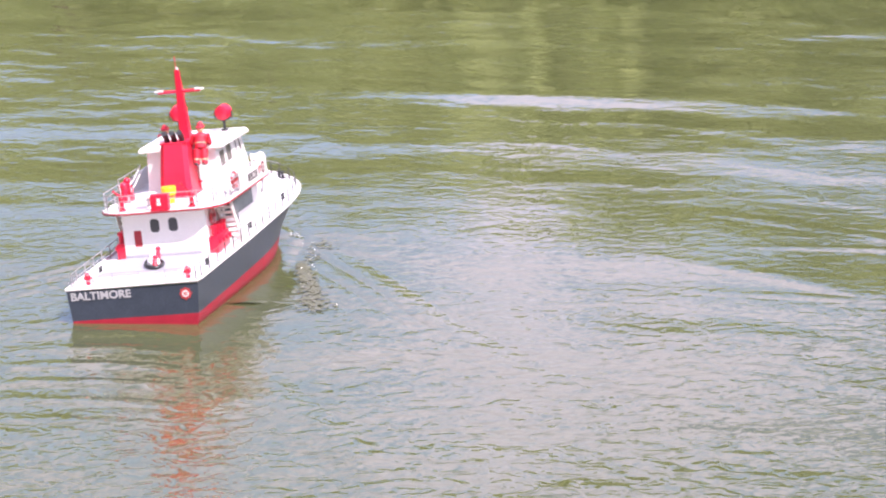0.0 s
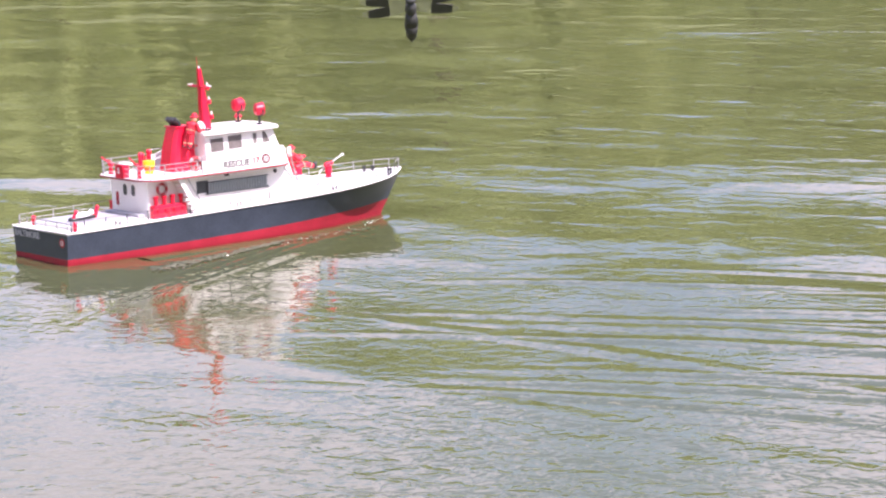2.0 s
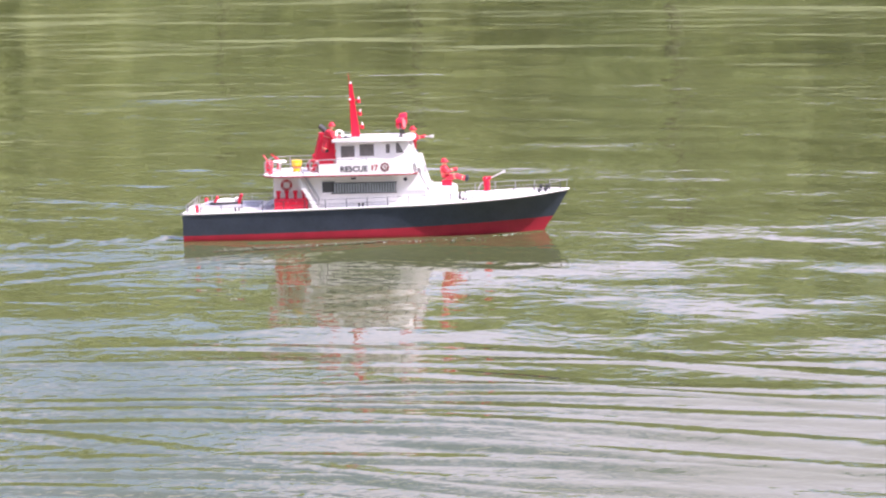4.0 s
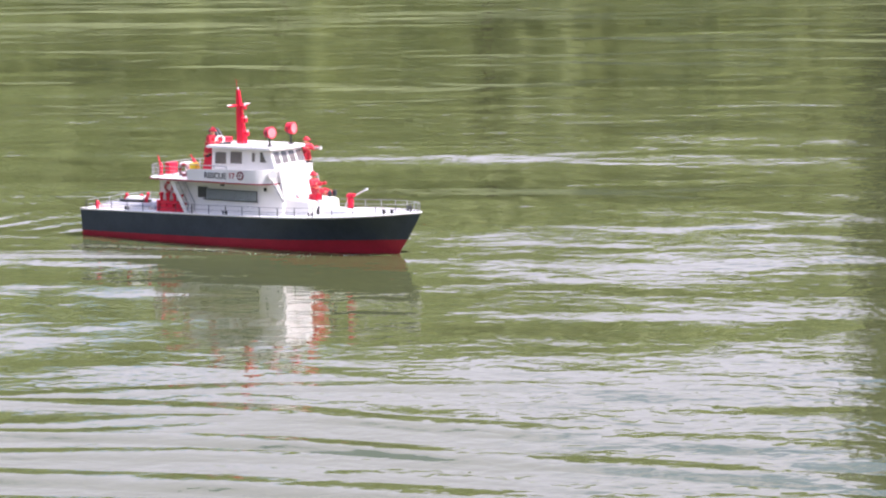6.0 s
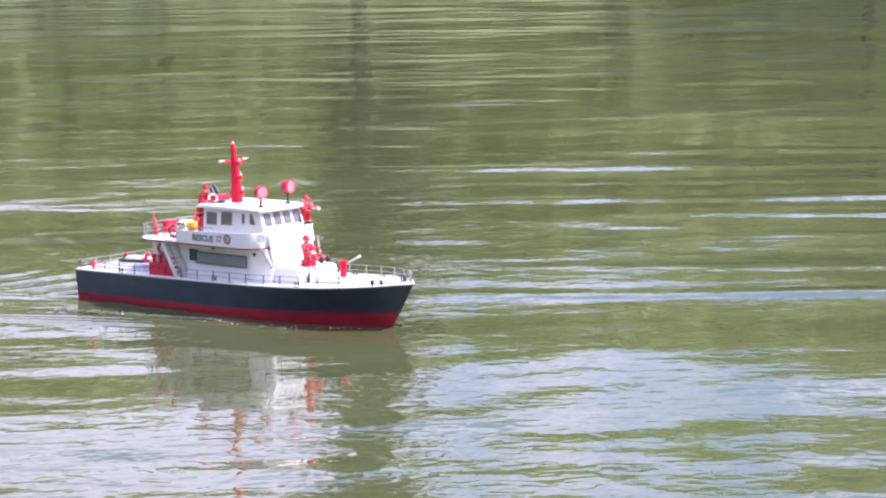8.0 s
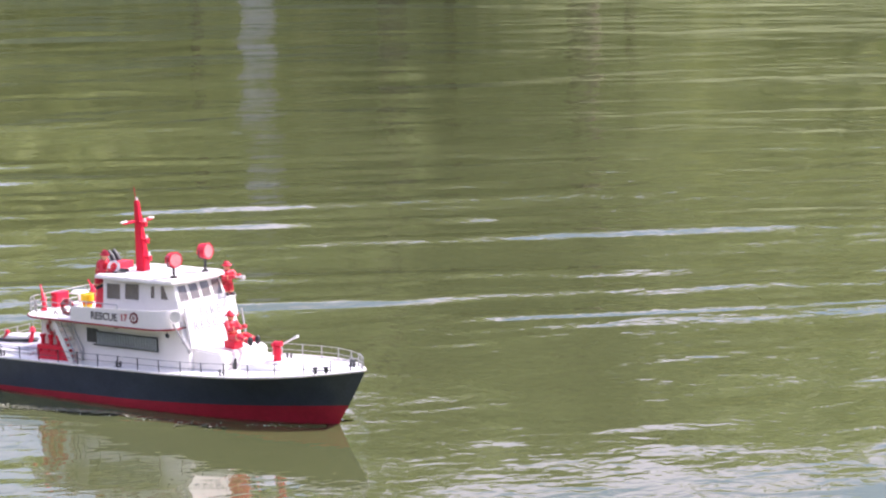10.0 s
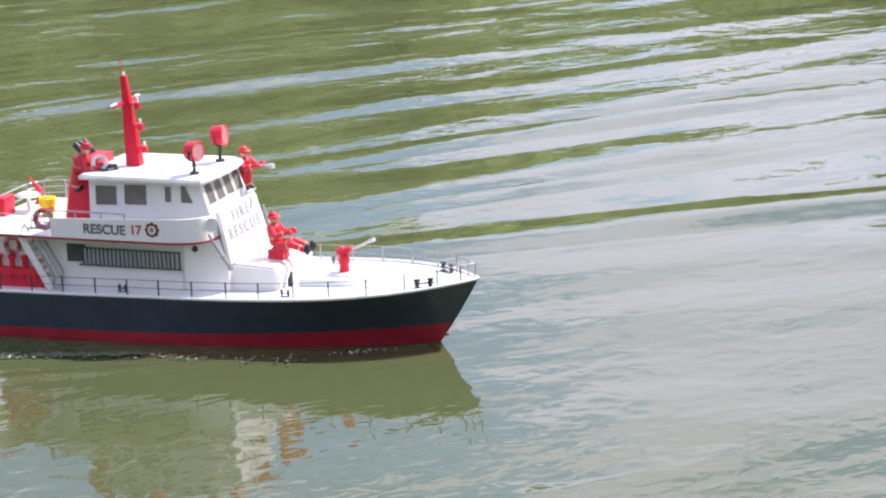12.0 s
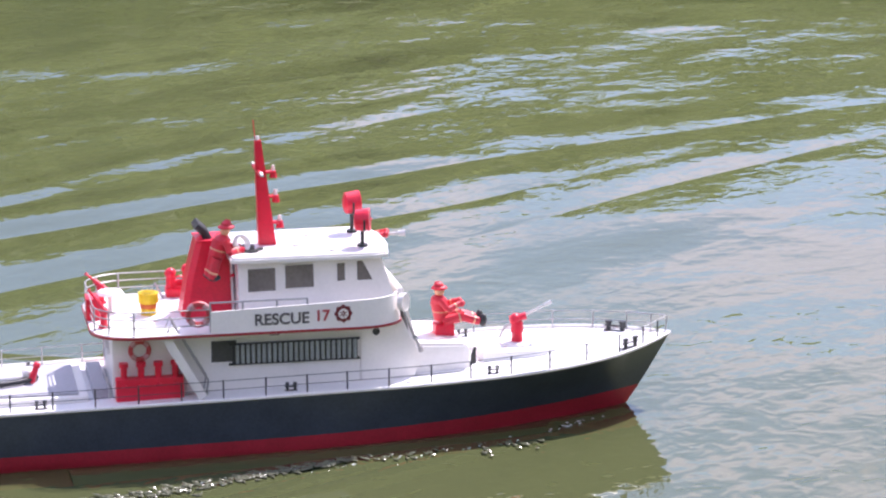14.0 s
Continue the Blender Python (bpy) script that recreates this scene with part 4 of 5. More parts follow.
def build_aft(boat):
    z = UP_TOP
    # rails of the open upper deck
    run = [p for p in upper_outline(-0.003) if p[0] < 0.24]
    stb = [p for p in run if p[1] < 0]
    pts = [Vector((0.300, -0.097, z)), Vector((0.268, -0.097, z))] + [Vector((x, y, z)) for x, y in stb[::-1]]
    pts += [Vector((p.x, -p.y, p.z)) for p in pts[::-1]]
    rail_run(boat, pts, 0.026, (0.98, 0.66, 0.33), 0.0012, 0.0008, grey_metal, 3)
    for s in (-1, 1):
        xs = [0.300, 0.335, 0.372, 0.405]
        rail_run(boat, [Vector((x, s * 0.097, 0.152)) for x in xs], 0.011, (0.98,), 0.0011, 0.0011, grey_metal)
    # drum
    bm = bmesh.new()
    tube(bm, (0.243, 0, z), (0.243, 0, z + 0.0245), 0.0085, n=18)
    drum = part("drum", bm, yellow_paint, boat, "yellow drum with an orange band", True)
    bm = bmesh.new()
    tube(bm, (0.243, 0, z + 0.0135), (0.243, 0, z + 0.0245), 0.0112, n=18)
    ring(bm, (0.243, 0, z + 0.024), (0, 0, 1), 0.0105, 0.0012, 18, 6)
    part("drum_top", bm, yellow_paint, drum, "", True)
    bm = bmesh.new()
    tube(bm, (0.243, 0, z + 0.0075), (0.243, 0, z + 0.0125), 0.0092, n=18)
    part("band", bm, orange_paint, drum, "orange band", True)
    # red locker at the aft rail
    bm = bmesh.new()
    box(bm, 0.174, 0.189, -0.0175, 0.0105, 0.1290, 0.1545, 0.0015)
    lock = part("locker", bm, red_paint, boat, "red locker box on the aft rail", True)
    bm = bmesh.new()
    box(bm, 0.1732, 0.1742, -0.0055, -0.0005, 0.1435, 0.1485)
    box(bm, 0.1732, 0.1742, -0.0060, 0.0, 0.1380, 0.1425)
    part("mark", bm, white_paint, lock)
    cannon(boat, 0.196, 0.062, z, 160, 38, 0.75, 0.022, red_paint)
    cannon(boat, 0.190, -0.050, z, 150, 50, 0.75, 0.027, red_paint)
    bm = bmesh.new()
    tube(bm, (0.203, 0.022, z), (0.203, 0.022, z + 0.020), 0.0028, n=8)
    tube(bm, (0.203, 0.022, z + 0.020), (0.203, 0.022, z + 0.0235), 0.016, 0.013, 18)
    part("table", bm, white_paint, boat, "small round white table", True)
    life_ring(boat, (0.2879, -0.093, 0.1500), (0, 1, 0), 0.0115, old_red, "faded red life ring with white bands")
    # stairs, one each side
    for s in (-1, 1):
        y0, y1 = s * 0.070, s * 0.0925
        top, low = Vector((0.252, 0, 0.1265)), Vector((0.291, 0, 0.0575))
        stair = None
        for y in (y0, y1):
            bm = bmesh.new()
            d = Vector((0.004, 0, 0.0025))
            vs = []
            for yy in (y - 0.0011, y + 0.0011):
                vs.append([bm.verts.new(Vector((p.x, yy, p.z)) + o) for p, o in ((top, -d), (top, d), (low, d), (low, -d))])
            bm.faces.new(vs[0])
            bm.faces.new(vs[1][::-1])
            for i in range(4):
                bm.faces.new((vs[0][i], vs[0][(i + 1) % 4], vs[1][(i + 1) % 4], vs[1][i]))
            if stair is None:
                stair = part("stairs", bm, white_paint, boat, "white ship's stairs to the upper deck")
            else:
                part("stringer", bm, white_paint, stair)
        for k in range(8):
            p = top.lerp(low, (k + 0.5) / 8)
            bm = bmesh.new()
            box(bm, p.x - 0.004, p.x + 0.004, min(y0, y1), max(y0, y1), p.z - 0.0014, p.z + 0.0014)
            part("tread", bm, white_paint, stair)
        for y in (y0, y1):
            bm = bmesh.new()
            pipe(bm, [(0.254, y, 0.131), (0.259, y, 0.143), (0.297, y, 0.076), (0.294, y, 0.060)], 0.0012)
            part("hand_rail", bm, grey_metal, stair)
        # red pump stand with its four valves beside the deckhouse
        bm = bmesh.new()
        box(bm, 0.199, 0.272, min(s * 0.066, s * 0.080), max(s * 0.066, s * 0.080), 0.0535, 0.0785, 0.001)
        pump = part("pump_stand", bm, red_paint, boat, "red pump stand with upright valves", True)
        for k in range(4):
            x = 0.208 + k * 0.0185
            bm = bmesh.new()
            tube(bm, (x, s * 0.074, 0.078), (x, s * 0.074, 0.093), 0.0036, n=10)
            tube(bm, (x, s * 0.074, 0.091), (x, s * 0.074, 0.0955), 0.0052, n=10)
            tube(bm, (x, s * 0.078, 0.070), (x, s * 0.085, 0.070), 0.0034, n=8)
            part("valve", bm, red_paint, pump, "", True)
        life_ring(boat, (0.226, s * 0.0695, 0.1075), (0, 1, 0), 0.0098, old_red, "faded red life ring with white bands")
    # aft deck hatch, covers and the rescue stretcher
    d = sheer(0.08)
    bm = bmesh.new()
    box(bm, 0.028, 0.170, -0.070, 0.070, d - 0.002, d + 0.008, 0.0015)
    hatch = part("aft_hatch", bm, white_paint, boat, "low white hatch on the aft deck", True)
    bm = bmesh.new()
    box(bm, 0.034, 0.160, -0.062, 0.062, d + 0.008, d + 0.0105, 0.001)
    part("hatch_cover", bm, grey_cover, hatch, "grey hatch cover")
    bm = bmesh.new()
    box(bm, 0.176, 0.192, -0.060, 0.060, d - 0.002, d + 0.012, 0.001)
    part("step", bm, grey_cover, boat, "grey step before the aft wall")
    bm = bmesh.new()
    t = d + 0.0105
    ring(bm, (0, 0, 0), (0, 0, 1), 0.022, 0.0028, 24, 7)
    bmesh.ops.transform(bm, verts=bm.verts, matrix=Matrix.Translation((0.085, -0.012, t + 0.0035)) @ Matrix.Rotation(0.35, 4, "Z") @ Matrix.Diagonal((1.55, 0.62, 1, 1)))
    st = part("stretcher", bm, dark_metal, boat, "dark oval rescue basket on the hatch", True)
    bm = bmesh.new()
    ball(bm, (0.083, -0.012, t + 0.006), 0.016, 1.5, 0.62, 0.5, Matrix.Rotation(0.35, 4, "Z"))
    ball(bm, (0.108, -0.004, t + 0.009), 0.0065, 1, 1, 1)
    part("bundle", bm, white_paint, st, "white bundle in the basket", True)
    for x, y, h in ((0.060, -0.020, 0.014), (0.112, -0.010, 0.017)):
        bm = bmesh.new()
        tube(bm, (x, y, t), (x + 0.006, y, t + h), 0.0045, 0.003, 8)
        ball(bm, (x + 0.007, y, t + h + 0.002), 0.004)
        part("red_roll", bm, red_paint, st, "", True)
    for y in (-0.078, 0.075):
        bm = bmesh.new()
        x = 0.030
        tube(bm, (x, y, d - 0.002), (x, y, d + 0.013), 0.0034, n=8)
        tube(bm, (x, y - 0.006, d + 0.009), (x, y + 0.006, d + 0.009), 0.0024, n=8)
        ball(bm, (x, y, d + 0.013), 0.0045)
        part("hydrant", bm, red_paint, boat, "small red deck hydrant", True)


def build_bow(boat):
    z = sheer(0.66)
    bm = bmesh.new()
    pts = [(0.612, -0.037), (0.672, -0.037)] + [(0.672 + 0.034 * math.sin(a), -0.037 * math.cos(a)) for a in [math.pi / 16 * i for i in range(1, 16)]] + [(0.672, 0.037), (0.612, 0.037)]
    slab(bm, pts, z - 0.003, z + 0.0085, 0.0015)
    pad = part("foredeck_platform", bm, deck_paint, boat, "low white platform on the foredeck", True)
    bm = bmesh.new()
    tube(bm, (0.659, 0, z + 0.008), (0.659, 0, z + 0.0112), 0.020, n=28)
    part("round_base", bm, deck_paint, pad)
    bm = bmesh.new()
    tube(bm, (0.659, 0, z + 0.008), (0.659, 0, z + 0.030), 0.0072, 0.0052, 12)
    tube(bm, (0.659, 0, z + 0.022), (0.659, 0, z + 0.034), 0.0075, 0.0065, 12)
    tube(bm, (0.651, 0, z + 0.036), (0.669, 0, z + 0.040), 0.0047, 0.0040, 10)
    ball(bm, (0.657, 0, z + 0.037), 0.0064)
    gun = part("water_cannon", bm, red_paint, boat, "red water cannon on the foredeck", True)
    bm = bmesh.new()
    pipe(bm, [(0.640, 0.008, z + 0.014), (0.646, 0.008, z + 0.026), (0.664, 0.006, z + 0.037), (0.698, 0.004, z + 0.053)], 0.0016, 8)
    tube(bm, (0.692, 0.0043, z + 0.0505), (0.700, 0.004, z + 0.054), 0.0022, 0.0026, 8)
    part("nozzle", bm, pale_metal, gun, "pale metal nozzle", True)
    bm = bmesh.new()
    box(bm, 0.5975, 0.6035, -0.039, -0.034, z - 0.002, z + 0.009, 0.001)
    tube(bm, (0.6005, -0.0365, z + 0.008), (0.6025, -0.0365, z + 0.016), 0.0026, 0.0018, 8)
    part("deck_post", bm, dark_metal, boat)


def build_crew(boat):
    def put(m, arms, sit):
        bm = figure(bmesh.new(), m, arms, sit)
        ob = part("toy_figure", bm, figure_red, boat, "small red toy figure with pale bands, fixed to the model", True)
        ob.data.materials.append(figure_band)
        ob.data.materials.append(dark_metal)
        return ob
    put(Matrix.Translation((0.571, -0.006, 0.0975)), 1.15, True)
    bm = bmesh.new()
    box(bm, 0.5615, 0.5835, -0.017, 0.005, 0.0885, 0.1045, 0.002)
    part("seat_block", bm, red_paint, boat, "red block under the sitting figure", True)
    put(Matrix.Translation((0.496, 0.070, 0.1610)) @ Matrix.Rotation(-0.2, 4, "Z") @ Matrix.Diagonal((0.95, 0.95, 0.92, 1)), 1.2, False)
    # the one that climbs the funnel and leans over to the roof
    put(Matrix.Translation((0.306, -0.0385, 0.1770)) @ Matrix.Rotation(0.33, 4, "Y") @ Matrix.Rotation(0.25, 4, "Z") @ Matrix.Diagonal((1, 1, 1.08, 1)), 1.1, False)
    bm = bmesh.new()
    tube(bm, (0.512, 0.066, 0.1940), (0.540, 0.060, 0.1950), 0.0016, n=8)
    tube(bm, (0.534, 0.0613, 0.1947), (0.542, 0.0597, 0.1952), 0.0032, 0.0038, 10)
    part("hand_nozzle", bm, pale_metal, boat, "pale metal hand nozzle", True)
    bm = bmesh.new()
    box(bm, 0.483, 0.506, 0.055, 0.080, 0.1586, 0.1613, 0.0006)
    part("roof_step", bm, white_paint, boat)
    # coiled white hose at the roof's aft edge, below the climber's arms
    bm = bmesh.new()
    for k, r in enumerate((0.0085, 0.0090, 0.0085)):
        ring(bm, (0.341 + 0.0015 * k, -0.036, 0.2125 + 0.0002 * k), (0.5, -0.75, 0.35), r, 0.0017, 18, 6)
    coil = part("hose_coil", bm, white_paint, boat, "coiled white hose on the roof's edge", True)
    bm = bmesh.new()
    pipe(bm, [(0.345, -0.040, 0.2055), (0.352, -0.046, 0.2055), (0.358, -0.044, 0.206), (0.360, -0.036, 0.2055), (0.366, -0.032, 0.2055)], 0.0017, 7)
    part("hose_end", bm, dark_metal, coil, "dark hose end", True)
    # crouched pump unit with its pipes at the port rail
    bm = bmesh.new()
    z = UP_TOP
    box(bm, 0.270, 0.300, 0.072, 0.090, z, z + 0.010, 0.0015)
    tube(bm, (0.276, 0.081, z + 0.008), (0.276, 0.081, z + 0.024), 0.0058, 0.0050, 10)
    tube(bm, (0.294, 0.081, z + 0.008), (0.294, 0.081, z + 0.030), 0.0050, 0.0042, 10)
    ball(bm, (0.276, 0.081, z + 0.026), 0.0066)
    ball(bm, (0.294, 0.081, z + 0.031), 0.0056)
    tube(bm, (0.276, 0.081, z + 0.015), (0.294, 0.081, z + 0.015), 0.0040, n=10)
    ring(bm, (0.285, 0.0725, z + 0.018), (0, 1, 0), 0.0065, 0.0011, 16, 6)
    pump = part("deck_pump", bm, red_paint, boat, "red deck pump with valves and pipes", True)
    for dz in (0.0, 0.010):
        bm = bmesh.new()
        pipe(bm, [(0.296, 0.079, z + 0.012 + dz), (0.318, 0.076, z + 0.020 + dz), (0.348, 0.073, z + 0.036 + dz)], 0.0014, 7)
        part("pipe", bm, pale_metal, pump, "pale metal pipe", True)


def build_boat():
    boat = new("model_fireboat")
    tagged(boat, "black, white and red model fireboat afloat on the pond", "model boat")
    build_hull(boat)
    build_houses(boat)
    build_wheelhouse(boat)
    build_funnel(boat)
    build_aft(boat)
    build_bow(boat)
    build_crew(boat)
    build_rails(boat)
    return boat


def ridge(bm, pts, wide, high, taper=True):
    """A long low wave along a line on the water; its rims run out into the surface."""
    rows = []
    n = len(pts)
    for i, p in enumerate(pts):
        d = (Vector(pts[min(n - 1, i + 1)]) - Vector(pts[max(0, i - 1)])).normalized()
        side = Vector((-d.y, d.x))
        s = i / (n - 1)
        e = math.sin(math.pi * min(1, s * 2.5) / 2) * math.sin(math.pi * min(1, (1 - s) * 1.6) / 2) if taper else 1
        e *= 0.75 + 0.55 * noise.noise((p[0] * 3.1, p[1] * 3.1, 4))
        w = wide * (0.7 + 0.6 * s)
        p = Vector(p) + side * 0.02 * noise.noise((p[0] * 2.3, p[1] * 2.3, 9)) * (1 if taper else 0)
        row = []
        for j in range(13):
            a = j / 12 * 2 - 1
            q = p + side * (a * w / 2)
            row.append(bm.verts.new((q.x, q.y, high * e * (0.5 + 0.5 * math.cos(math.pi * a)) + 0.0001 - 0.0004 * abs(a) ** 4)))
        rows.append(row)
    for r0, r1 in zip(rows, rows[1:]):
        for j in range(12):
            bm.faces.new((r0[j], r0[j + 1], r1[j + 1], r1[j]))
    return bm


def wave_line(x, y, turn, length, bend, n=40):
    """Points of a line that starts at x, y, heads along turn and bends by so many degrees over its length."""
    pts, a = [], radians(turn)
    for i in range(n + 1):
        pts.append(Vector((x, y)))
        x, y = x + math.cos(a) * length / n, y + math.sin(a) * length / n
        a += radians(bend) / n
    return pts


def wave(name, parent, pts, wide, high, taper=True):
    me = mesh_of(name, ridge(bmesh.new(), pts, wide, high, taper), pond_water)
    me.shade_smooth()
    ob = new(name, me)
    ob.parent = parent
    return ob


def build_wake():
    """Bow and stern waves that travel with the boat."""
    root = tagged(new("wake"), "bow and stern waves of the moving boat", "wake")
    for s in (-1, 1):
        for k in range(3):
            wave("bow_wave", root, wave_line(0.34 - 0.13 * k, s * (0.075 + 0.012 * k), 180 - s * (24 + 2 * k), 1.5 - 0.2 * k, -s * 8), 0.085, 0.0026 - 0.0005 * k)
        for k in range(3):
            wave("stern_wave", root, wave_line(-0.36 - 0.12 * k, s * (0.115 + 0.012 * k), 180 - s * (22 + 3 * k), 1.3 - 0.2 * k, -s * 8), 0.09, 0.0018 - 0.0004 * k)
        # the water that climbs the side
        line = wave_line(0.355, s * 0.022, 180 - s * 33, 0.105, s * 22, 14) + wave_line(0.272, s * 0.0765, 180 - s * 8, 0.55, s * 6, 30)[1:]
        wave("side_wave", root, line, 0.060, 0.0030, False)
    for k in range(6):
        x = -0.48 - 0.1 * k
        wave("following_wave", root, [Vector((x - 0.03 * (v / 8) ** 2, (v / 8) * (0.11 + 0.02 * k))) for v in range(-8, 9)], 0.075, 0.0032 - 0.0004 * k)
    return root


def build_spray_glints():
    """Flecks of broken water and painted sun glints along the bow wave, both sides."""
    rnd = random.Random(21)
    bm = bmesh.new()
    for i in range(90):
        x = 0.33 - 0.50 * rnd.random()
        s = rnd.choice((-1, 1))
        out = 0.030 + 0.075 * clamp((0.33 - x) / 0.6) + rnd.gauss(0, 0.004 + 0.016 * clamp(0.33 - x))
        u = clamp((x + MIDSHIP) / 0.79)
        r = rnd.uniform(0.0003, 0.0008)
        bmesh.ops.create_icosphere(bm, subdivisions=2, radius=r, matrix=Matrix.Translation((x, s * (wet_beam(u) + out), 0.0012)) @ Matrix.Diagonal((3.2, 1.6, 0.6, 1)))
    ob = new("spray", mesh_of("spray", bm, white_foam_glint))
    ob.data.shade_smooth()
    return tagged(ob, "white flecks of foam and painted sun glints along the bow wave", "spray", kind="stuff")


def build_glitter():
    """Small steep facets on the crest of the starboard bow wave, that glint where they face the sun."""
    rnd = random.Random(33)
    bm = bmesh.new()
    for i in range(430):
        k = rnd.random() ** 1.15
        x = 0.02 - 0.34 * k + rnd.gauss(0, 0.006)
        if i % 9 == 0:
            x = 0.02 + 0.22 * rnd.random()
        y = -0.150 - 0.30 * (0.02 - x) * (1 if x < 0.02 else 0.1) + rnd.gauss(0, 0.005 + 0.008 * k)
        tilt, way = radians(clamp(rnd.gauss(31, 8), 14, 48)), radians(rnd.gauss(-66, 16))
        m = Matrix.Translation((x, y, 0.0024)) @ Matrix.Rotation(way, 4, "Z")
        high, half = rnd.uniform(0.0007, 0.0016), rnd.uniform(0.0010, 0.0028)
        foot, tail = high / math.tan(tilt), high * 7.5
        crest = [bm.verts.new(m @ Vector((0, q * half, high * (1 - 0.3 * abs(q))))) for q in (-0.6, 0.2, 0.7)]
        front = [bm.verts.new(m @ Vector((foot * (1 - 0.4 * abs(q)), q * half, 0))) for q in (-0.6, 0.2, 0.7)]
        ends = [bm.verts.new(m @ Vector((-foot * 0.3, q * half * 1.4, 0))) for q in (-1, 1)]
        back = bm.verts.new(m @ Vector((-tail, 0, 0)))
        for j in (0, 1):
            bm.faces.new((front[j], front[j + 1], crest[j + 1], crest[j]))
            bm.faces.new((crest[j], crest[j + 1], back))
        bm.faces.new((ends[0], front[0], crest[0]))
        bm.faces.new((front[2], ends[1], crest[2]))
        bm.faces.new((ends[0], crest[0], back))
        bm.faces.new((crest[2], ends[1], back))
    ob = new("glitter", mesh_of("glitter", bm, glint_water))
    return tagged(ob, "glittering facets of broken water along the bow wave", "glitter", kind="stuff")


def build_old_waves():
    """Waves that earlier rounds of the boat have left on the pond."""
    for x, y, turn, length, bend, wide, high in (
            (-2.75, 3.85, -6, 2.8, -16, 0.11, 0.0024), (-2.6, 3.50, -10, 2.9, -12, 0.13, 0.0017), (-2.2, 3.12, -8, 2.6, -10, 0.15, 0.0014),
            (-1.7, 4.55, -4, 2.2, -20, 0.13, 0.0030), (-1.8, 4.32, -2, 2.6, -22, 0.12, 0.0034), (-1.9, 4.00, 2, 2.8, -26, 0.14, 0.0030), (-1.6, 3.82, 4, 2.5, -30, 0.12, 0.0032),
            (-1.7, 3.48, 6, 2.6, -30, 0.15, 0.0026), (1.6, 5.9, -2, 3.6, -8, 0.24, 0.0048), (1.7, 5.45, -4, 3.6, -6, 0.24, 0.0048), (1.8, 5.0, -3, 3.4, -8, 0.24, 0.0048),
            (2.1, 4.55, -6, 3.2, -6, 0.22, 0.0044), (2.2, 4.1, -6, 3.0, -8, 0.22, 0.0040), (2.6, 3.7, -6, 2.6, -8, 0.2, 0.004)):
        wave("wave", water, wave_line(x, y, turn, length, bend, 80), wide, high)
    # swells that run slantwise from the pier towards the far bank
    rnd = random.Random(5)
    for k in range(6):
        wave("wave", water, wave_line(2.0 + rnd.uniform(-0.4, 0.6), 2.75 + 0.40 * k + rnd.uniform(-0.08, 0.08), -14 + rnd.uniform(-6, 5), 2.6 + rnd.uniform(0, 1.8), rnd.uniform(-16, 12), 80), 0.34 + rnd.uniform(-0.06, 0.1), 0.0068 + rnd.uniform(-0.002, 0.002))
    # close-set waves that the turning boat has sent towards the pier
    for k in range(11):
        wave("wave", water, wave_line(-2.25 + rnd.uniform(-0.25, 0.25), 3.30 + 0.105 * k, 22 + rnd.uniform(-3, 3), 1.7 + rnd.uniform(-0.4, 0.6), -24 + rnd.uniform(-8, 8), 60), 0.095, 0.0021 + rnd.uniform(-0.0006, 0.0006))
    # low rows farther out on the pond
    for k in range(9):
        wave("wave", water, wave_line(0.3 + rnd.uniform(-0.5, 1.2), 5.6 + 0.42 * k, -6 + rnd.uniform(-4, 4), 2.4 + rnd.uniform(0, 1.6), rnd.uniform(-12, 6), 60), 0.20 + 0.012 * k, 0.0046 + rnd.uniform(-0.001, 0.001))


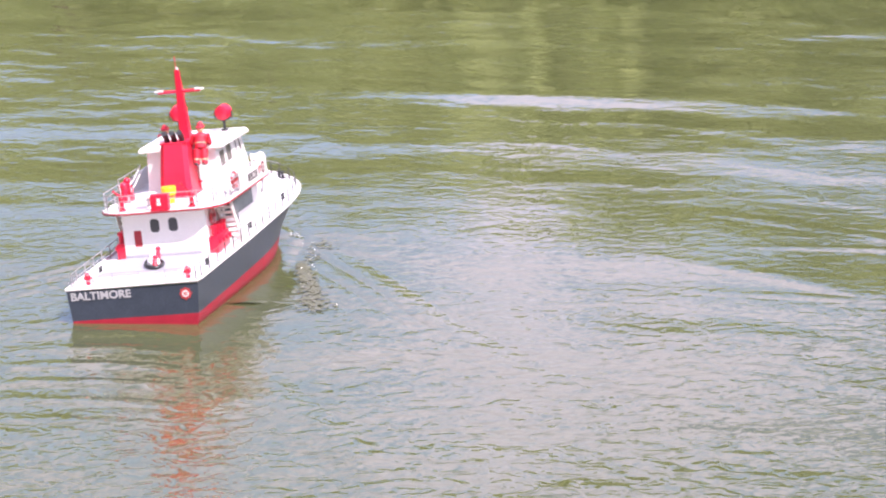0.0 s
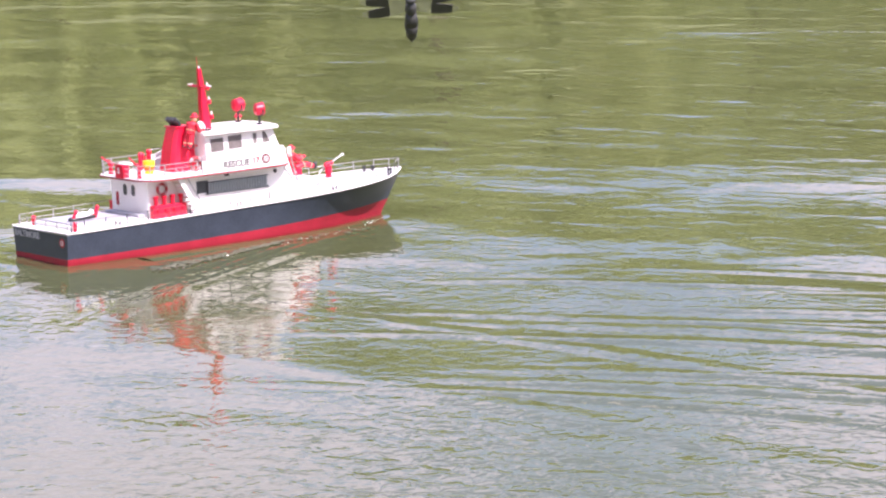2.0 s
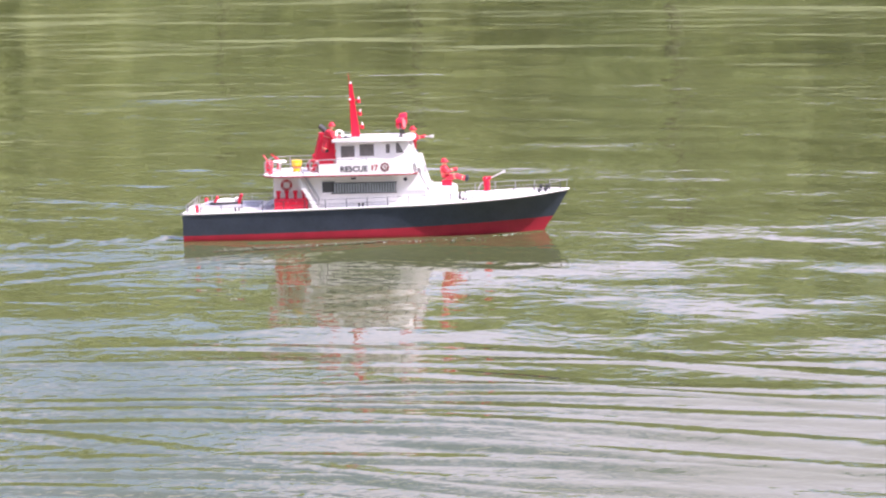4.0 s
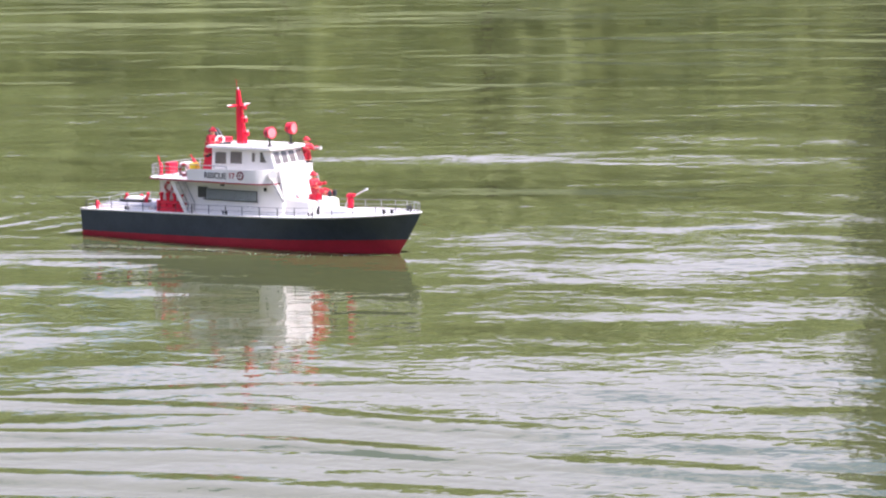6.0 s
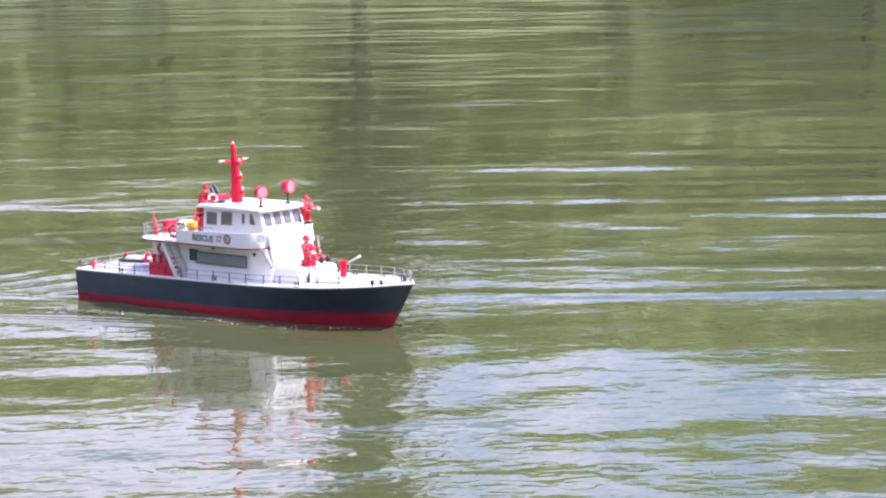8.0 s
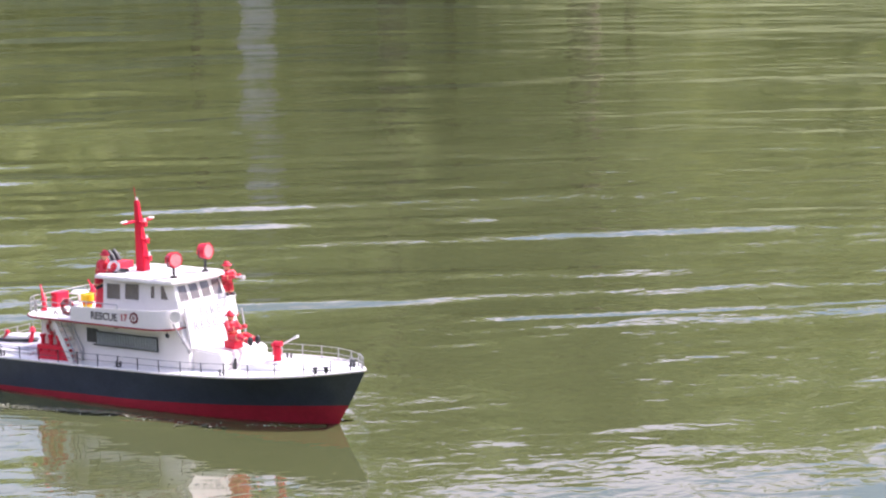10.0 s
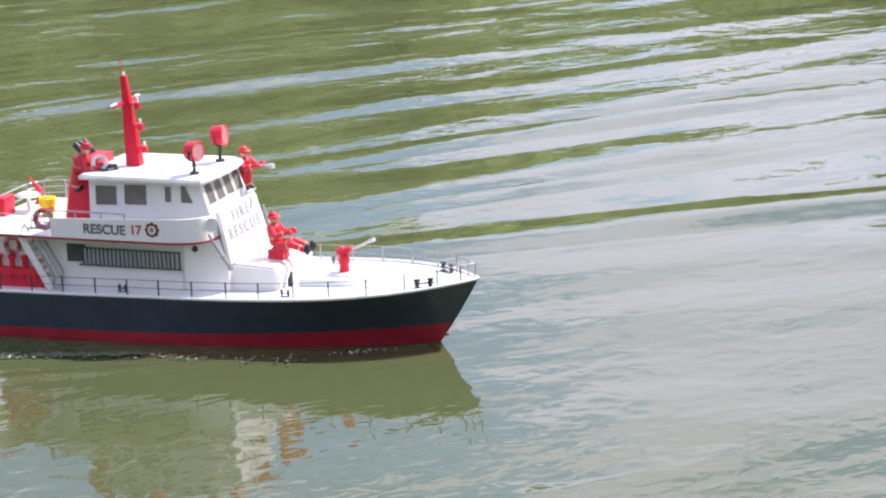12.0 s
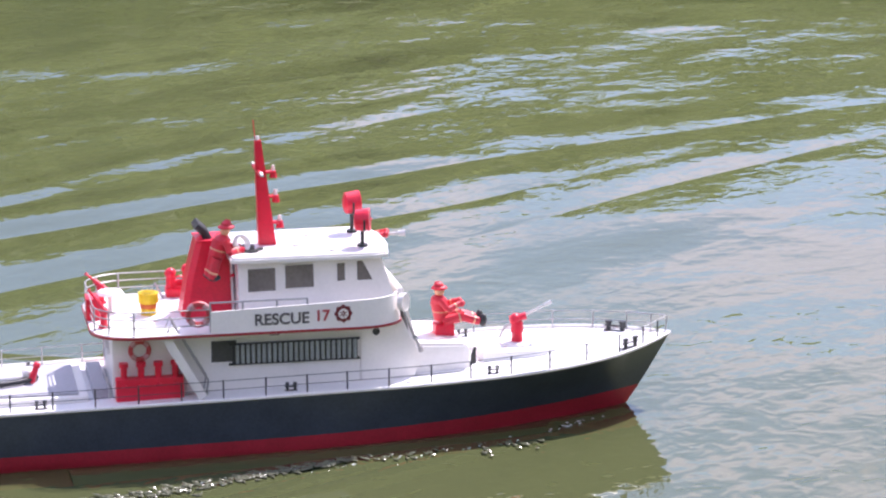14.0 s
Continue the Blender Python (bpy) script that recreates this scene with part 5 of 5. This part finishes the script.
def build_dragonfly():
    """A dragonfly with four clear, dark-banded wings and a pale abdomen."""
    root = tagged(new("dragonfly"), "dragonfly with dark-banded wings and a pale abdomen", "dragonfly")

    def piece(name, bm, mat, parent, label="", smooth=True):
        me = mesh_of(name, bm, mat)
        if smooth:
            me.shade_smooth()
        ob = new(name, me)
        ob.parent = parent
        if label:
            tagged(ob, label)
        return ob

    bm = bmesh.new()
    ball(bm, (0.004, 0, 0), 0.0052, 1.35, 0.9, 1.0)
    piece("thorax", bm, insect_dark, root, "dark thorax")
    bm = bmesh.new()
    ball(bm, (0.0125, 0, 0.0003), 0.0034, 0.8, 1.25, 1.0)
    piece("head", bm, insect_dark, root, "dark head")
    bm = bmesh.new()
    tube(bm, (-0.001, 0, -0.0006), (-0.012, 0, -0.0012), 0.0044, 0.0054, 12)
    tube(bm, (-0.012, 0, -0.0012), (-0.024, 0, -0.0016), 0.0054, 0.0040, 12)
    tube(bm, (-0.024, 0, -0.0016), (-0.030, 0, -0.0016), 0.0040, 0.0008, 12)
    piece("underbelly", bm, insect_dark, root, "dark underside of the abdomen")
    bm = bmesh.new()
    for x, r in ((-0.005, 0.0036), (-0.012, 0.0041), (-0.019, 0.0035), (-0.025, 0.0026)):
        ball(bm, (x, 0, 0.0008), r, 1.9, 1.0, 0.95)
    piece("abdomen", bm, insect_pale, root, "chalky white upper side of the abdomen")
    for s in (-1, 1):
        for x, sweep, length, wide in ((0.0065, 0.10, 0.036, 0.0082), (0.0005, -0.12, 0.034, 0.0100)):
            def outline(a, b, grow=1.0):
                front, back = [], []
                for i in range(9):
                    u = a + (b - a) * i / 8
                    w = wide * grow * (0.35 + 0.65 * math.sin(math.pi * min(1, 0.12 + u * 0.80))) if u < 0.97 else wide * 0.35 * grow
                    y, m = s * (0.003 + length * u), x + sweep * length * u
                    front.append((m + w * 0.45, y))
                    back.append((m - w * 0.55, y))
                return front + back[::-1] if s < 0 else back + front[::-1]
            bm = bmesh.new()
            slab(bm, outline(0.0, 1.0), 0.0040, 0.0042)
            wing = piece("wing", bm, wing_clear, root, "clear wing", False)
            bm = bmesh.new()
            slab(bm, outline(0.38, 0.86, 1.04), 0.0039, 0.0043)
            piece("dark_band", bm, insect_dark, wing, "dark band across the wing", False)
    return root


wake = build_wake()
spray = build_spray_glints()
glitter = build_glitter()
build_old_waves()
boat = build_boat()
dragonfly = build_dragonfly()


def motions():
    walk(boat, [(t, pose(x, y, 0.009, heel, trim, heading)) for t, x, y, heel, trim, heading in COURSE])
    walk(wake, [(t, pose(x, y, 0, 0, 0, heading)) for t, x, y, heel, trim, heading in COURSE])
    walk(glitter, [(t, pose(x, y, 0, 0, 0, heading)) for t, x, y, heel, trim, heading in COURSE])
    walk(spray, [(t, pose(x, y, 0, 0, 0, heading)) for t, x, y, heel, trim, heading in COURSE])
    drift = [(0, pose(0, 0, 0)), (7, pose(0.10, -0.45, 0)), (14, pose(0.20, -0.90, 0))]
    walk(water, drift)
    walk(dragonfly, [
        (0, pose(-1.0, 1.5, 1.75, 0, 0, 330)), (1.6, pose(-1.0, 1.6, 1.6, 0, -30, 320)), (1.9, pose(-1.0, 1.66, 0.98, 0, -48, 310)),
        (2.0, pose(-1.094, 1.785, 0.674, 4, -50, 301)), (2.05, pose(-1.32, 2.25, 0.50, 5, -45, 240)), (2.1, pose(-1.527, 2.659, 0.376, 8, -8, 185)),
        (2.2, pose(-1.785, 2.976, 0.376, 0, 0, 225)), (2.3, pose(-1.834, 2.823, 0.362, 0, 0, 262)), (2.4, pose(-1.812, 2.342, 0.351, 0, 0, 270)),
        (2.5, pose(-1.90, 1.80, 0.40, 0, -8, 262)), (2.8, pose(-2.4, 0.6, 0.60, 0, -8, 245)), (4.0, pose(-3.6, -1.2, 0.9, 0, 0, 240)), (14.0, pose(-5.0, -3.0, 1.0, 0, 0, 240))])


motions()
